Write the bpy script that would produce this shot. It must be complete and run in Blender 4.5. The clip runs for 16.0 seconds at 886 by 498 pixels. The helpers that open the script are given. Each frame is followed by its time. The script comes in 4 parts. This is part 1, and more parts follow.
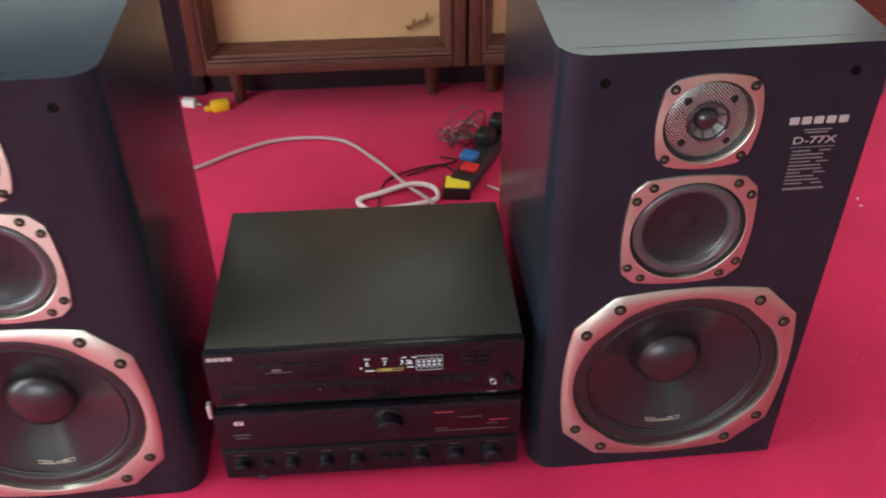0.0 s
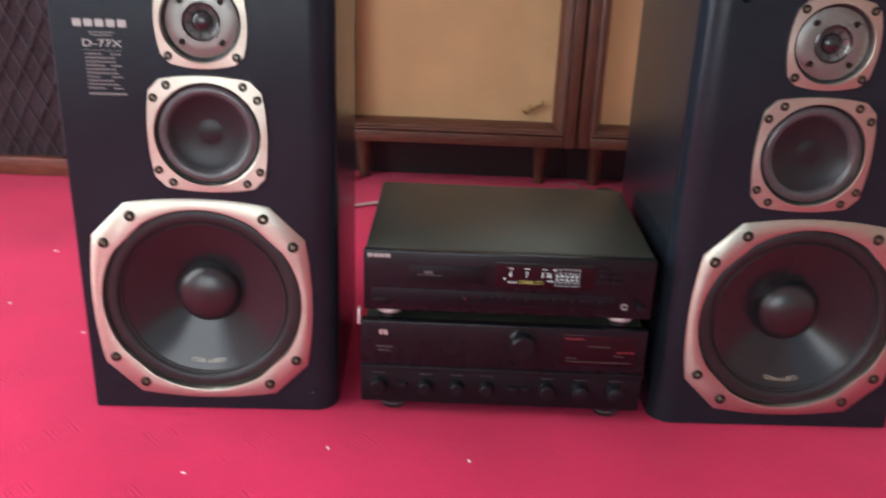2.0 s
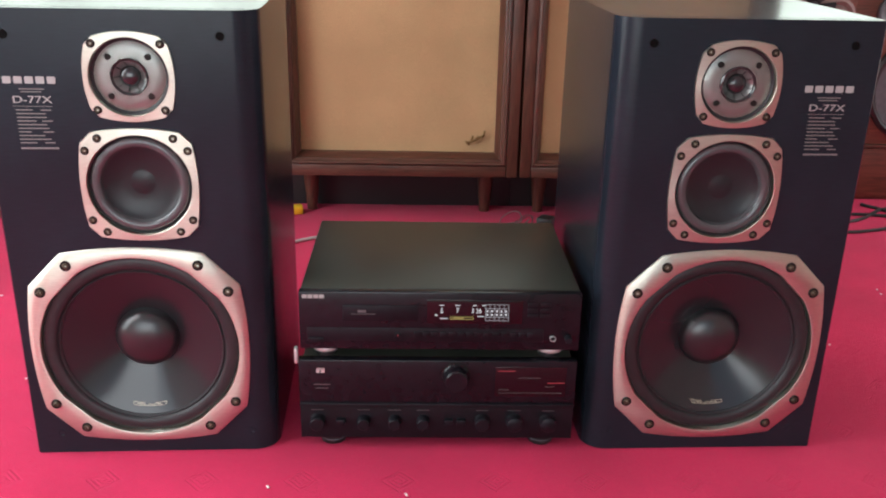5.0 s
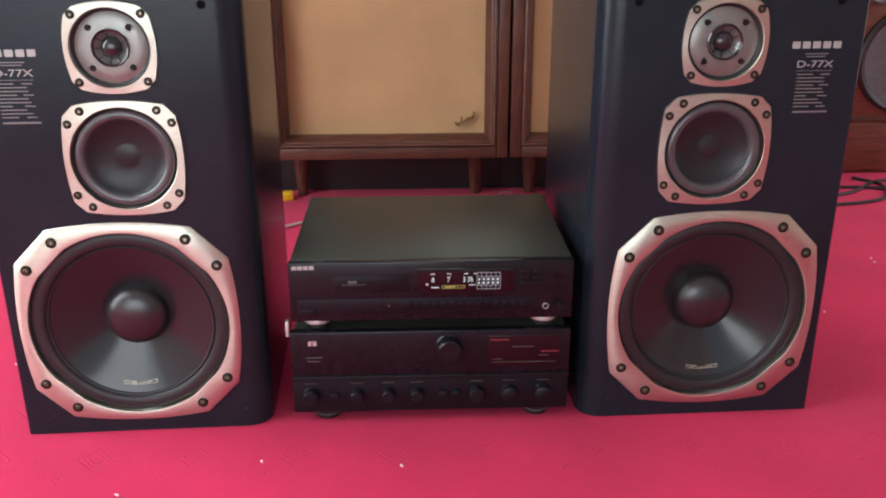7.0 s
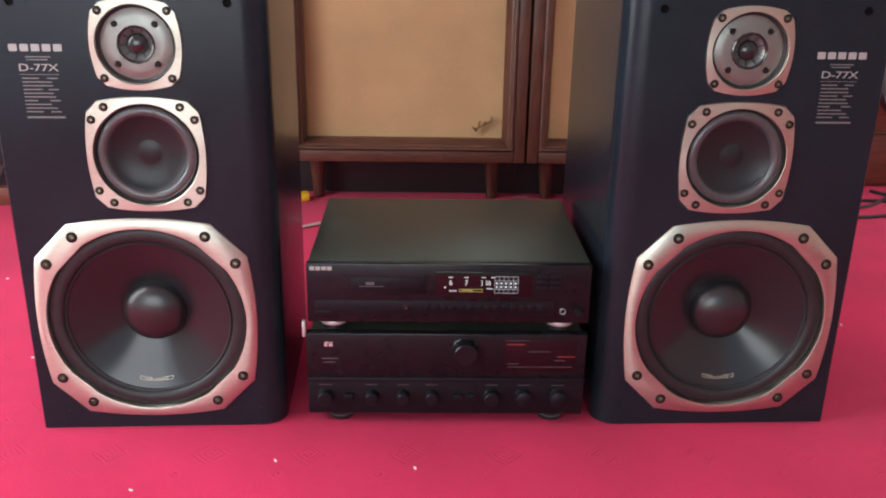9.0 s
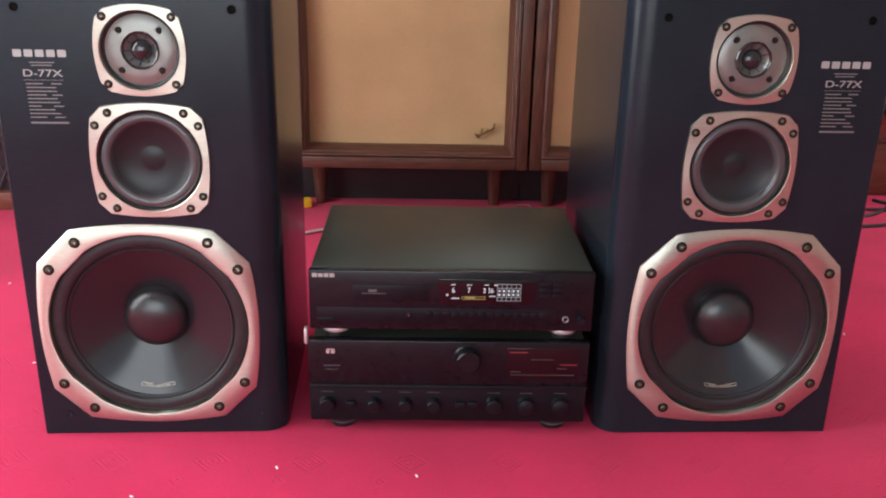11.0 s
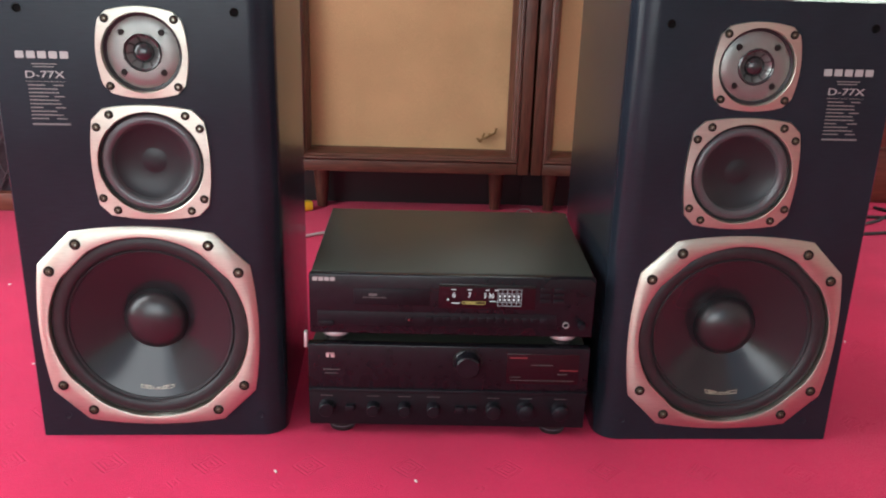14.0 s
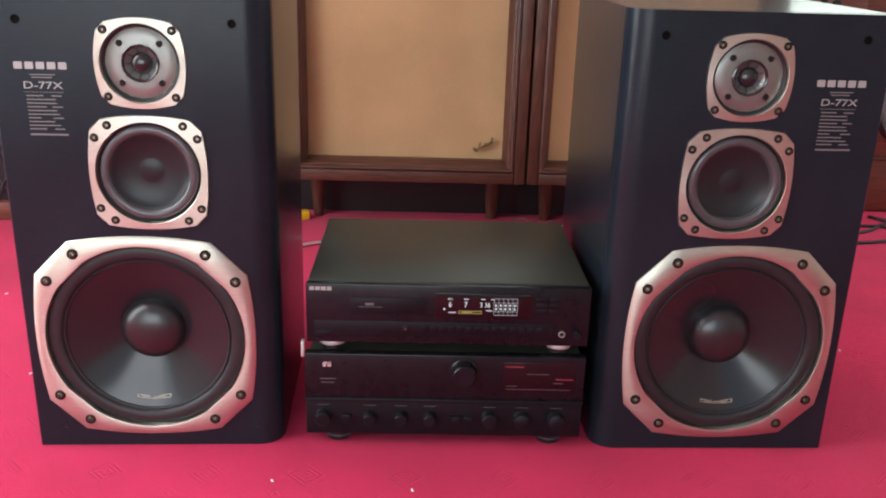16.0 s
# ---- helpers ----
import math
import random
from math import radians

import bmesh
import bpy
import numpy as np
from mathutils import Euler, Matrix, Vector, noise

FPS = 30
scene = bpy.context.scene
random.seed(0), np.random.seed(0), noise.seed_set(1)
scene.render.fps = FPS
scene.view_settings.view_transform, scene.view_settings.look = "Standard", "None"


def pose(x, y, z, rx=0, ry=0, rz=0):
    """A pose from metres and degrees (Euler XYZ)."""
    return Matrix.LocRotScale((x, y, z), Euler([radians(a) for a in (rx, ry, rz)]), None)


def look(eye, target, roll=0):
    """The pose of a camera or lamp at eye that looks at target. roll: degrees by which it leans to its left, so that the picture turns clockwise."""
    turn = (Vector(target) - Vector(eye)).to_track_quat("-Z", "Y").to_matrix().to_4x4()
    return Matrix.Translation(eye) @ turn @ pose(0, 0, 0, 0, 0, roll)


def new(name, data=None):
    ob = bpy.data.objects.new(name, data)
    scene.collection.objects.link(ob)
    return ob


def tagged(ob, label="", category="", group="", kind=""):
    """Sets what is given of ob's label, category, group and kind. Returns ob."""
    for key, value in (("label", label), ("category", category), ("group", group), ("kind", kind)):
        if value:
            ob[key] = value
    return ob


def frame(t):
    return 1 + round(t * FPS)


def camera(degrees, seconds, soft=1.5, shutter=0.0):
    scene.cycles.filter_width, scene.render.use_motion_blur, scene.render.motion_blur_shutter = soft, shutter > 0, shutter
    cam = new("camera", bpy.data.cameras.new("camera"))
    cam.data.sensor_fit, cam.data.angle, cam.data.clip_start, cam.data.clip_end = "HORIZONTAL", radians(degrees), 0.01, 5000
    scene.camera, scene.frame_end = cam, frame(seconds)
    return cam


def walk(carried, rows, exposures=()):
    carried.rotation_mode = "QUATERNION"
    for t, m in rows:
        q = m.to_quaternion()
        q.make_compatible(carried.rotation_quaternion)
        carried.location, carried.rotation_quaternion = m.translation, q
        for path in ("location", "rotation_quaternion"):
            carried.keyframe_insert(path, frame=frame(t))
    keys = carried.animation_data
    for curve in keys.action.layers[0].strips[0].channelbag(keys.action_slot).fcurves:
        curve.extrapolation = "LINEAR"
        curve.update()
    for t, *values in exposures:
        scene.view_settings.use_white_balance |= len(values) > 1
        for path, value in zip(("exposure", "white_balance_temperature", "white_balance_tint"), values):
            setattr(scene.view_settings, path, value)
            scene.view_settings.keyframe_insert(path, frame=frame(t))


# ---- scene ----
cam = camera(52.34, 16.0, soft=2.0, shutter=0.5)
PATH = [
    (0, (0.0285, 0.0041, 1.1226), (0.1126, 1.4279, 0.0245), -0.64),
    (0.3, (0.0006, -0.0837, 1.1389), (0.0509, 1.3941, 0.1125), -1.84),
    (0.5, (-0.0506, -0.1689, 1.1306), (0.0614, 1.363, 0.1921), -1.67),
    (0.6, (-0.0703, -0.2030, 1.1269), (0.0768, 1.3321, 0.1987), -1.08),
    (0.8, (-0.1173, -0.2606, 1.1002), (0.0983, 1.2529, 0.1501), 0.70),
    (1, (-0.1547, -0.2853, 1.0583), (0.0495, 1.2187, 0.0907), 2.46),
    (1.2, (-0.1634, -0.2943, 1.0036), (-0.0273, 1.2451, 0.0807), 1.70),
    (1.5, (-0.1723, -0.3384, 0.8392), (-0.0611, 1.2785, 0.056), 3.36),
    (1.7, (-0.1585, -0.3512, 0.7773), (-0.0604, 1.2830, 0.0290), 4.18),
    (2, (-0.1195, -0.3476, 0.7796), (-0.1308, 1.3222, 0.1075), 2.13),
    (2.1, (-0.0948, -0.3487, 0.7955), (-0.1613, 1.3220, 0.1290), 1.00),
    (2.5, (-0.0168, -0.3613, 0.8281), (-0.1504, 1.3207, 0.2012), -0.96),
    (2.7, (0.0122, -0.3613, 0.8433), (-0.1379, 1.3219, 0.2233), -1.27),
    (3, (0.0277, -0.3658, 0.8541), (-0.1574, 1.3181, 0.2455), -2.88),
    (3.3, (0.0143, -0.3731, 0.8587), (-0.1303, 1.3190, 0.2619), -1.79),
    (3.5, (-0.0226, -0.3696, 0.8501), (-0.0541, 1.3313, 0.2622), -0.54),
    (3.7, (-0.0579, -0.3536, 0.8615), (-0.0107, 1.3377, 0.2474), -0.42),
    (4, (-0.0882, -0.364, 0.8493), (-0.0505, 1.3245, 0.2265), 1.31),
    (4.2, (-0.0846, -0.3714, 0.8437), (-0.0468, 1.3108, 0.2043), 1.72),
    (6.3, (-0.0485, -0.3802, 0.7887), (0.0302, 1.3042, 0.1589), 0.07),
    (6.5, (-0.0539, -0.3832, 0.7829), (0.0217, 1.2988, 0.1462), 0.04),
    (7, (-0.0564, -0.3821, 0.7776), (0.0052, 1.3001, 0.1399), -0.11),
    (7.5, (-0.0553, -0.3813, 0.7748), (0.0048, 1.3026, 0.1417), 0.27),
    (8, (-0.0616, -0.3834, 0.776), (-0.0085, 1.3032, 0.1496), 0.59),
    (8.5, (-0.067, -0.3841, 0.7732), (-0.0233, 1.3027, 0.1465), 0.77),
    (9, (-0.0691, -0.3822, 0.7741), (-0.0277, 1.3042, 0.1462), 0.96),
    (11.5, (-0.0718, -0.3788, 0.7751), (-0.0329, 1.3125, 0.1602), 1.37),
    (12, (-0.0716, -0.3732, 0.7744), (-0.0329, 1.3176, 0.1582), 1.58),
    (12.5, (-0.0717, -0.3769, 0.7742), (-0.0367, 1.3163, 0.1643), 1.58),
    (13, (-0.0727, -0.3822, 0.7785), (-0.0395, 1.3136, 0.1759), 1.69),
    (13.5, (-0.072, -0.3787, 0.7772), (-0.0379, 1.3172, 0.1749), 1.7),
    (14, (-0.0721, -0.3779, 0.7759), (-0.0342, 1.3153, 0.1664), 1.67),
    (14.5, (-0.0732, -0.3759, 0.7732), (-0.0322, 1.316, 0.1604), 1.74),
    (15, (-0.0716, -0.374, 0.7754), (-0.0266, 1.3191, 0.166), 1.72),
    (15.5, (-0.0698, -0.379, 0.778), (-0.0218, 1.3184, 0.1808), 1.61),
    (16, (-0.0721, -0.3832, 0.7793), (-0.0275, 1.3157, 0.1862), 1.72),
]
EXPOSURES = [(0.0, 0.12), (0.5, 0.24), (1.0, 0.28), (1.5, -0.12), (2.0, -0.06), (2.5, 0.0), (3.0, 0.10), (3.5, 0.02), (4.0, 0.02), (6.5, 0.03), (16.0, 0.02)]
walk(cam, [(t, look(eye, target, roll)) for t, eye, target, roll in PATH], EXPOSURES)

# ---- world and light ----
world = bpy.data.worlds.new("world")
scene.world = world
world.use_nodes = True
wn = world.node_tree
sky = wn.nodes.new("ShaderNodeTexSky")
sky.sky_type = "NISHITA"
sky.sun_disc = False
sky.sun_elevation, sky.sun_rotation = radians(40), radians(-120)
wn.nodes["Background"].inputs["Strength"].default_value = 0.08
wn.links.new(sky.outputs["Color"], wn.nodes["Background"].inputs["Color"])
scene.view_settings.exposure = 0.0


def area_lamp(name, m, sx, sy, watts, color):
    data = bpy.data.lights.new(name, "AREA")
    data.shape, data.size, data.size_y, data.energy, data.color = "RECTANGLE", sx, sy, watts, color
    ob = new(name, data)
    ob.matrix_world = m
    return ob


# daylight in unseen openings: the glazed side door, the bright corner pane and one duller pane of the rear wall,
# the far window with its brighter lower strip, and a small side window assumed for the brighter right-hand carpet
area_lamp("window_and_fill_light", look((-1.83, 0.58, 1.05), (-0.5, 0.56, 0.10)), 1.4, 1.8, 60, (0.90, 0.96, 1.0))
area_lamp("window_and_fill_light", look((-0.66, -1.63, 0.85), (-0.66, 1.0, 0.78)), 1.50, 1.05, 25, (0.90, 0.97, 1.0))
area_lamp("window_and_fill_light", look((-1.63, -1.63, 1.07), (-1.63, 1.0, 1.0)), 0.40, 2.0, 6.5, (0.82, 0.94, 1.0))
# weak fill added at the rear right, where no pane is known
area_lamp("window_and_fill_light", look((0.60, -1.63, 1.07), (0.60, 1.0, 1.0)), 1.05, 2.0, 2.5, (0.80, 0.94, 1.0))
area_lamp("window_and_fill_light", look((-0.125, 2.63, 1.01), (-0.125, 0.0, 0.91)), 3.25, 0.42, 11.5, (0.88, 1.0, 0.86))
area_lamp("window_and_fill_light", look((0.75, 2.63, 1.72), (0.45, 1.2, 0.40)), 1.50, 0.74, 11, (0.90, 1.0, 0.89))
area_lamp("window_and_fill_light", look((2.97, 1.75, 1.25), (0.8, 1.4, 0.4)), 1.1, 1.1, 27, (0.92, 0.97, 1.0))


# ---- materials ----
def material(name, color, rough=0.5, metal=0.0, spec=0.5, grain=0.0, grain_scale=80.0, stretch=(1, 1, 1), bump=0.0,
             bump_scale=300.0, stain=0.0, stain_scale=6.0, emit=None, emit_strength=0.0, rough_var=0.0, sheen=0.0, coat=0.0):
    m = bpy.data.materials.new(name)
    m.use_nodes = True
    nt = m.node_tree
    p = nt.nodes["Principled BSDF"]
    p.inputs["Base Color"].default_value = (*color, 1)
    p.inputs["Roughness"].default_value = rough
    p.inputs["Metallic"].default_value = metal
    p.inputs["Specular IOR Level"].default_value = spec
    p.inputs["Sheen Weight"].default_value = sheen
    p.inputs["Coat Weight"].default_value = coat
    if emit:
        p.inputs["Emission Color"].default_value = (*emit, 1)
        p.inputs["Emission Strength"].default_value = emit_strength
    co = nt.nodes.new("ShaderNodeTexCoord")
    mp = nt.nodes.new("ShaderNodeMapping")
    mp.inputs["Scale"].default_value = stretch
    nt.links.new(co.outputs["Object"], mp.inputs["Vector"])

    def noise_node(scale, detail, src):
        n = nt.nodes.new("ShaderNodeTexNoise")
        n.inputs["Scale"].default_value, n.inputs["Detail"].default_value = scale, detail
        nt.links.new(src, n.inputs["Vector"])
        return n
    if grain or stain:
        fine = noise_node(grain_scale, 6, mp.outputs["Vector"])
        wide = noise_node(stain_scale, 4, co.outputs["Object"])
        vals = []
        for n, amount in ((fine, grain), (wide, stain)):
            r = nt.nodes.new("ShaderNodeMapRange")
            r.inputs["From Min"].default_value, r.inputs["From Max"].default_value = 0.3, 0.7
            r.inputs["To Min"].default_value, r.inputs["To Max"].default_value = 1 - amount, 1 + amount
            nt.links.new(n.outputs["Fac"], r.inputs["Value"])
            vals.append(r)
        mul = nt.nodes.new("ShaderNodeMath")
        mul.operation = "MULTIPLY"
        nt.links.new(vals[0].outputs[0], mul.inputs[0])
        nt.links.new(vals[1].outputs[0], mul.inputs[1])
        vm = nt.nodes.new("ShaderNodeVectorMath")
        vm.operation = "SCALE"
        vm.inputs[0].default_value = color
        nt.links.new(mul.outputs[0], vm.inputs["Scale"])
        nt.links.new(vm.outputs[0], p.inputs["Base Color"])
        if rough_var:
            rr = nt.nodes.new("ShaderNodeMapRange")
            rr.inputs["To Min"].default_value, rr.inputs["To Max"].default_value = rough - rough_var, rough + rough_var
            nt.links.new(wide.outputs["Fac"], rr.inputs["Value"])
            nt.links.new(rr.outputs[0], p.inputs["Roughness"])
    if bump:
        b = noise_node(bump_scale, 3, mp.outputs["Vector"])
        bn = nt.nodes.new("ShaderNodeBump")
        bn.inputs["Strength"].default_value, bn.inputs["Distance"].default_value = bump, 0.002
        nt.links.new(b.outputs["Fac"], bn.inputs["Height"])
        nt.links.new(bn.outputs["Normal"], p.inputs["Normal"])
    return m


def dotted(name, base, hole, pitch, rough, metal, size=0.33, spec=0.5):
    """Perforated sheet: round holes in a staggered grid."""
    m = material(name, base, rough, metal, spec)
    nt = m.node_tree
    p = nt.nodes["Principled BSDF"]
    co = nt.nodes.new("ShaderNodeTexCoord")
    mp = nt.nodes.new("ShaderNodeMapping")
    mp.inputs["Rotation"].default_value = (0, radians(45), 0)
    mp.inputs["Scale"].default_value = (1 / pitch, 0, 1 / pitch)
    nt.links.new(co.outputs["Object"], mp.inputs["Vector"])
    fr = nt.nodes.new("ShaderNodeVectorMath")
    fr.operation = "FRACTION"
    nt.links.new(mp.outputs[0], fr.inputs[0])
    ds = nt.nodes.new("ShaderNodeVectorMath")
    ds.operation = "DISTANCE"
    ds.inputs[1].default_value = (0.5, 0.0, 0.5)
    nt.links.new(fr.outputs[0], ds.inputs[0])
    lt = nt.nodes.new("ShaderNodeMath")
    lt.operation = "LESS_THAN"
    lt.inputs[1].default_value = size
    nt.links.new(ds.outputs["Value"], lt.inputs[0])
    mx = nt.nodes.new("ShaderNodeMix")
    mx.data_type = "RGBA"
    mx.inputs["A"].default_value, mx.inputs["B"].default_value = (*base, 1), (*hole, 1)
    nt.links.new(lt.outputs[0], mx.inputs["Factor"])
    nt.links.new(mx.outputs["Result"], p.inputs["Base Color"])
    inv = nt.nodes.new("ShaderNodeMath")
    inv.operation = "MULTIPLY_ADD"
    inv.inputs[1].default_value, inv.inputs[2].default_value = -metal, metal
    nt.links.new(lt.outputs[0], inv.inputs[0])
    nt.links.new(inv.outputs[0], p.inputs["Metallic"])
    return m


def emboss_motif(m, pitch, size):
    """Small diamond motifs pressed into a pile carpet, on a square grid."""
    nt = m.node_tree
    p = nt.nodes["Principled BSDF"]
    old = p.inputs["Normal"].links[0].from_node
    co = nt.nodes.new("ShaderNodeTexCoord")

    def math_node(op, a, b):
        n = nt.nodes.new("ShaderNodeMath")
        n.operation = op
        for k, v in enumerate((a, b)):
            if isinstance(v, (int, float)):
                n.inputs[k].default_value = v
            else:
                nt.links.new(v, n.inputs[k])
        return n.outputs[0]

    def vector_node(op, a, b=None, scale=1.0):
        n = nt.nodes.new("ShaderNodeVectorMath")
        n.operation = op
        nt.links.new(a, n.inputs[0])
        if b:
            n.inputs[1].default_value = b
        if op == "SCALE":
            n.inputs["Scale"].default_value = scale
        return n.outputs[0]

    def motif(shift, reach, turns):
        v = vector_node("ADD", vector_node("SCALE", co.outputs["Object"], scale=1 / pitch), (*shift, 0))
        v = vector_node("ABSOLUTE", vector_node("SUBTRACT", vector_node("FRACTION", v), (0.5, 0.5, 0.0)))
        xyz = nt.nodes.new("ShaderNodeSeparateXYZ")
        nt.links.new(v, xyz.inputs[0])
        d = math_node("ADD", xyz.outputs["X"], xyz.outputs["Y"])
        wave = math_node("SINE", math_node("MULTIPLY", d, 2 * math.pi * turns / reach), 0)
        return math_node("MULTIPLY", wave, math_node("LESS_THAN", d, reach))
    h = math_node("ADD", motif((0.089, 0.162), size, 3.2), motif((0.36, 0.50), size * 0.45, 1.5))
    bn = nt.nodes.new("ShaderNodeBump")
    bn.inputs["Strength"].default_value, bn.inputs["Distance"].default_value = 0.32, 0.0025
    nt.links.new(h, bn.inputs["Height"])
    nt.links.new(old.outputs["Normal"], bn.inputs["Normal"])
    nt.links.new(bn.outputs["Normal"], p.inputs["Normal"])


BLACK_VINYL = material("black_vinyl", (0.0140, 0.0190, 0.0270), 0.22, spec=0.22, grain=0.1, grain_scale=40, stretch=(1, 1, 12), bump=0.05, bump_scale=220, stain=0.15, rough_var=0.05)
CHAMPAGNE = material("champagne_metal", (0.60, 0.610, 0.515), 0.38, 1.0, grain=0.12, grain_scale=60, stretch=(1, 1, 30), bump=0.10, bump_scale=90, stain=0.05)
def brushed(m, amount, along):
    """Fine brushing: highlights spread along the given world direction."""
    p = m.node_tree.nodes["Principled BSDF"]
    p.inputs["Anisotropic"].default_value = amount
    v = m.node_tree.nodes.new("ShaderNodeCombineXYZ")
    for k in range(3):
        v.inputs[k].default_value = along[k]
    m.node_tree.links.new(v.outputs[0], p.inputs["Tangent"])


brushed(CHAMPAGNE, 0.75, (0, 0, 1))
BOLT = material("dark_bolt", (0.012, 0.010, 0.009), 0.6, 0.0, spec=0.2)
BOLTHEAD = material("bronzed_bolt_head", (0.10, 0.075, 0.048), 0.5, 0.4, stain=0.3, stain_scale=90)
RUBBER = material("rubber_surround", (0.017, 0.017, 0.019), 0.48, grain=0.2, stain=0.1)
CONE = material("carbon_cone", (0.021, 0.021, 0.024), 0.17, spec=0.46, stain=0.06)
CAP = material("dust_cap", (0.018, 0.018, 0.020), 0.30, spec=0.7, grain=0.1, stain=0.06)
MIDCONE = dotted("mid_mesh", (0.026, 0.027, 0.031), (0.010, 0.010, 0.011), 0.0016, 0.34, 0.0, spec=0.3)
LIP = dotted("mesh_lip", (0.13, 0.133, 0.14), (0.010, 0.010, 0.010), 0.0022, 0.27, 0.3)
TWEETMESH = dotted("tweeter_mesh", (0.62, 0.64, 0.60), (0.004, 0.004, 0.004), 0.0030, 0.38, 0.7, 0.45)
DOME = material("tweeter_dome", (0.02, 0.02, 0.022), 0.16, coat=0.3)
PRINT = material("white_print", (0.38, 0.38, 0.37), 0.5)
SPEC = material("pale_spec_print", (0.20, 0.195, 0.19), 0.5)
FAINT = material("grey_print", (0.12, 0.115, 0.115), 0.5)
GOLD = material("gold_print", (0.62, 0.58, 0.42), 0.35, 0.0)
CARPET = material("carpet", (0.60, 0.019, 0.089), 0.95, spec=0.12, grain=0.22, grain_scale=900, bump=0.6, bump_scale=1100, stain=0.14, stain_scale=3.5, sheen=0.10)
emboss_motif(CARPET, 0.151, 0.20)
WALNUT = material("walnut", (0.082, 0.030, 0.019), 0.40, grain=0.45, grain_scale=22, stretch=(9, 9, 0.8), stain=0.2, bump=0.04, bump_scale=60)
WALNUT_LEVEL = material("walnut_level_grain", (0.082, 0.030, 0.019), 0.40, grain=0.45, grain_scale=22, stretch=(0.8, 9, 9), stain=0.2, bump=0.04, bump_scale=60)
MAHOGANY = material("mahogany", (0.15, 0.045, 0.028), 0.4, grain=0.35, grain_scale=18, stretch=(0.8, 9, 9), stain=0.25, bump=0.03, bump_scale=60)
CLOTH = material("tan_grille_cloth", (0.50, 0.315, 0.165), 0.9, spec=0.1, grain=0.10, grain_scale=500, bump=0.4, bump_scale=700, stain=0.16, stain_scale=2.6)
DARKCLOTH = material("dark_grille_cloth", (0.042, 0.030, 0.036), 0.9, spec=0.1, grain=0.4, grain_scale=260, bump=0.4, bump_scale=500, stain=0.25, stain_scale=10)
LATTICE = material("lattice_wood", (0.043, 0.033, 0.038), 0.6, grain=0.2, stain=0.15)
CDTOP = material("cd_lid", (0.032, 0.037, 0.029), 0.44, spec=0.5, grain=0.12, grain_scale=500, stain=0.12, bump=0.12, bump_scale=900, rough_var=0.06)
PANEL = material("gloss_panel", (0.009, 0.0085, 0.0115), 0.26, spec=0.28, grain=0.2, stain=0.2)
PANEL2 = material("satin_panel", (0.009, 0.0085, 0.0115), 0.40, spec=0.20, grain=0.2, stain=0.2)
SILVER = material("smoky_horn", (0.20, 0.205, 0.20), 0.26, 0.45, stain=0.2, stain_scale=60)
SOCKET = material("black_socket", (0.003, 0.003, 0.003), 0.8, spec=0.1, stain=0.1)
WINDOWBLACK = material("display_window", (0.006, 0.005, 0.006), 0.08)
CHROME = material("foot_metal", (0.60, 0.60, 0.59), 0.5, 0.6, stain=0.1, grain=0.05)
GLOW = material("display_glow", (0.1, 0.1, 0.1), 0.5, emit=(0.85, 0.95, 1.0), emit_strength=0.68)
GLOWDIM = material("display_glow_dim", (0.1, 0.1, 0.1), 0.5, emit=(0.8, 0.9, 1.0), emit_strength=0.22)
GLOWGOLD = material("display_glow_gold", (0.1, 0.08, 0.02), 0.5, emit=(0.75, 0.62, 0.2), emit_strength=0.32)
REDMARK = material("red_mark", (0.38, 0.05, 0.06), 0.4)
ORANGE = material("pale_logo", (0.58, 0.42, 0.42), 0.4)
WHITEBOX = material("white_plastic", (0.72, 0.70, 0.66), 0.45, grain=0.05, stain=0.06)
YELLOW = material("yellow_plastic", (0.80, 0.50, 0.02), 0.45, stain=0.1)
LEMON = material("yellow_label", (0.85, 0.78, 0.05), 0.5, stain=0.05)
BLUE = material("blue_plastic", (0.03, 0.16, 0.42), 0.4, stain=0.1)
REDPL = material("red_plastic", (0.60, 0.03, 0.03), 0.4, stain=0.1)
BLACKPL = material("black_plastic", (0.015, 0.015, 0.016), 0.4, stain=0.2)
GREYWIRE = material("grey_cable", (0.42, 0.35, 0.35), 0.45, stain=0.1)
DARKWIRE = material("dark_wire", (0.10, 0.075, 0.08), 0.5, stain=0.15)
WHITEWIRE = material("white_cable", (0.75, 0.72, 0.70), 0.4, stain=0.08)
WALLMAT = material("wall_paint", (0.72, 0.71, 0.66), 0.85, grain=0.03, stain=0.05, stain_scale=1.5, bump=0.1, bump_scale=90)
CEILMAT = material("ceiling_paint", (0.80, 0.80, 0.78), 0.9, grain=0.02, stain=0.03)
NAVY = material("navy_cabinet", (0.010, 0.013, 0.020), 0.5, stain=0.2, grain=0.1)
LINT = material("lint", (0.80, 0.70, 0.68), 0.9)
GREYCONE = material("grey_cone", (0.10, 0.11, 0.12), 0.4, stain=0.15, grain=0.15)
ROSE = material("dull_rose_rim", (0.24, 0.155, 0.135), 0.5, stain=0.2)
BRASS = material("old_brass", (0.22, 0.13, 0.05), 0.45, 0.5, stain=0.2)


# ---- mesh helpers ----
def shade(me, angle=40):
    bm = bmesh.new()
    bm.from_mesh(me)
    for f in bm.faces:
        f.smooth = True
    lim = radians(angle)
    for e in bm.edges:
        e.smooth = len(e.link_faces) == 2 and e.calc_face_angle(0) < lim
    bm.to_mesh(me)
    bm.free()


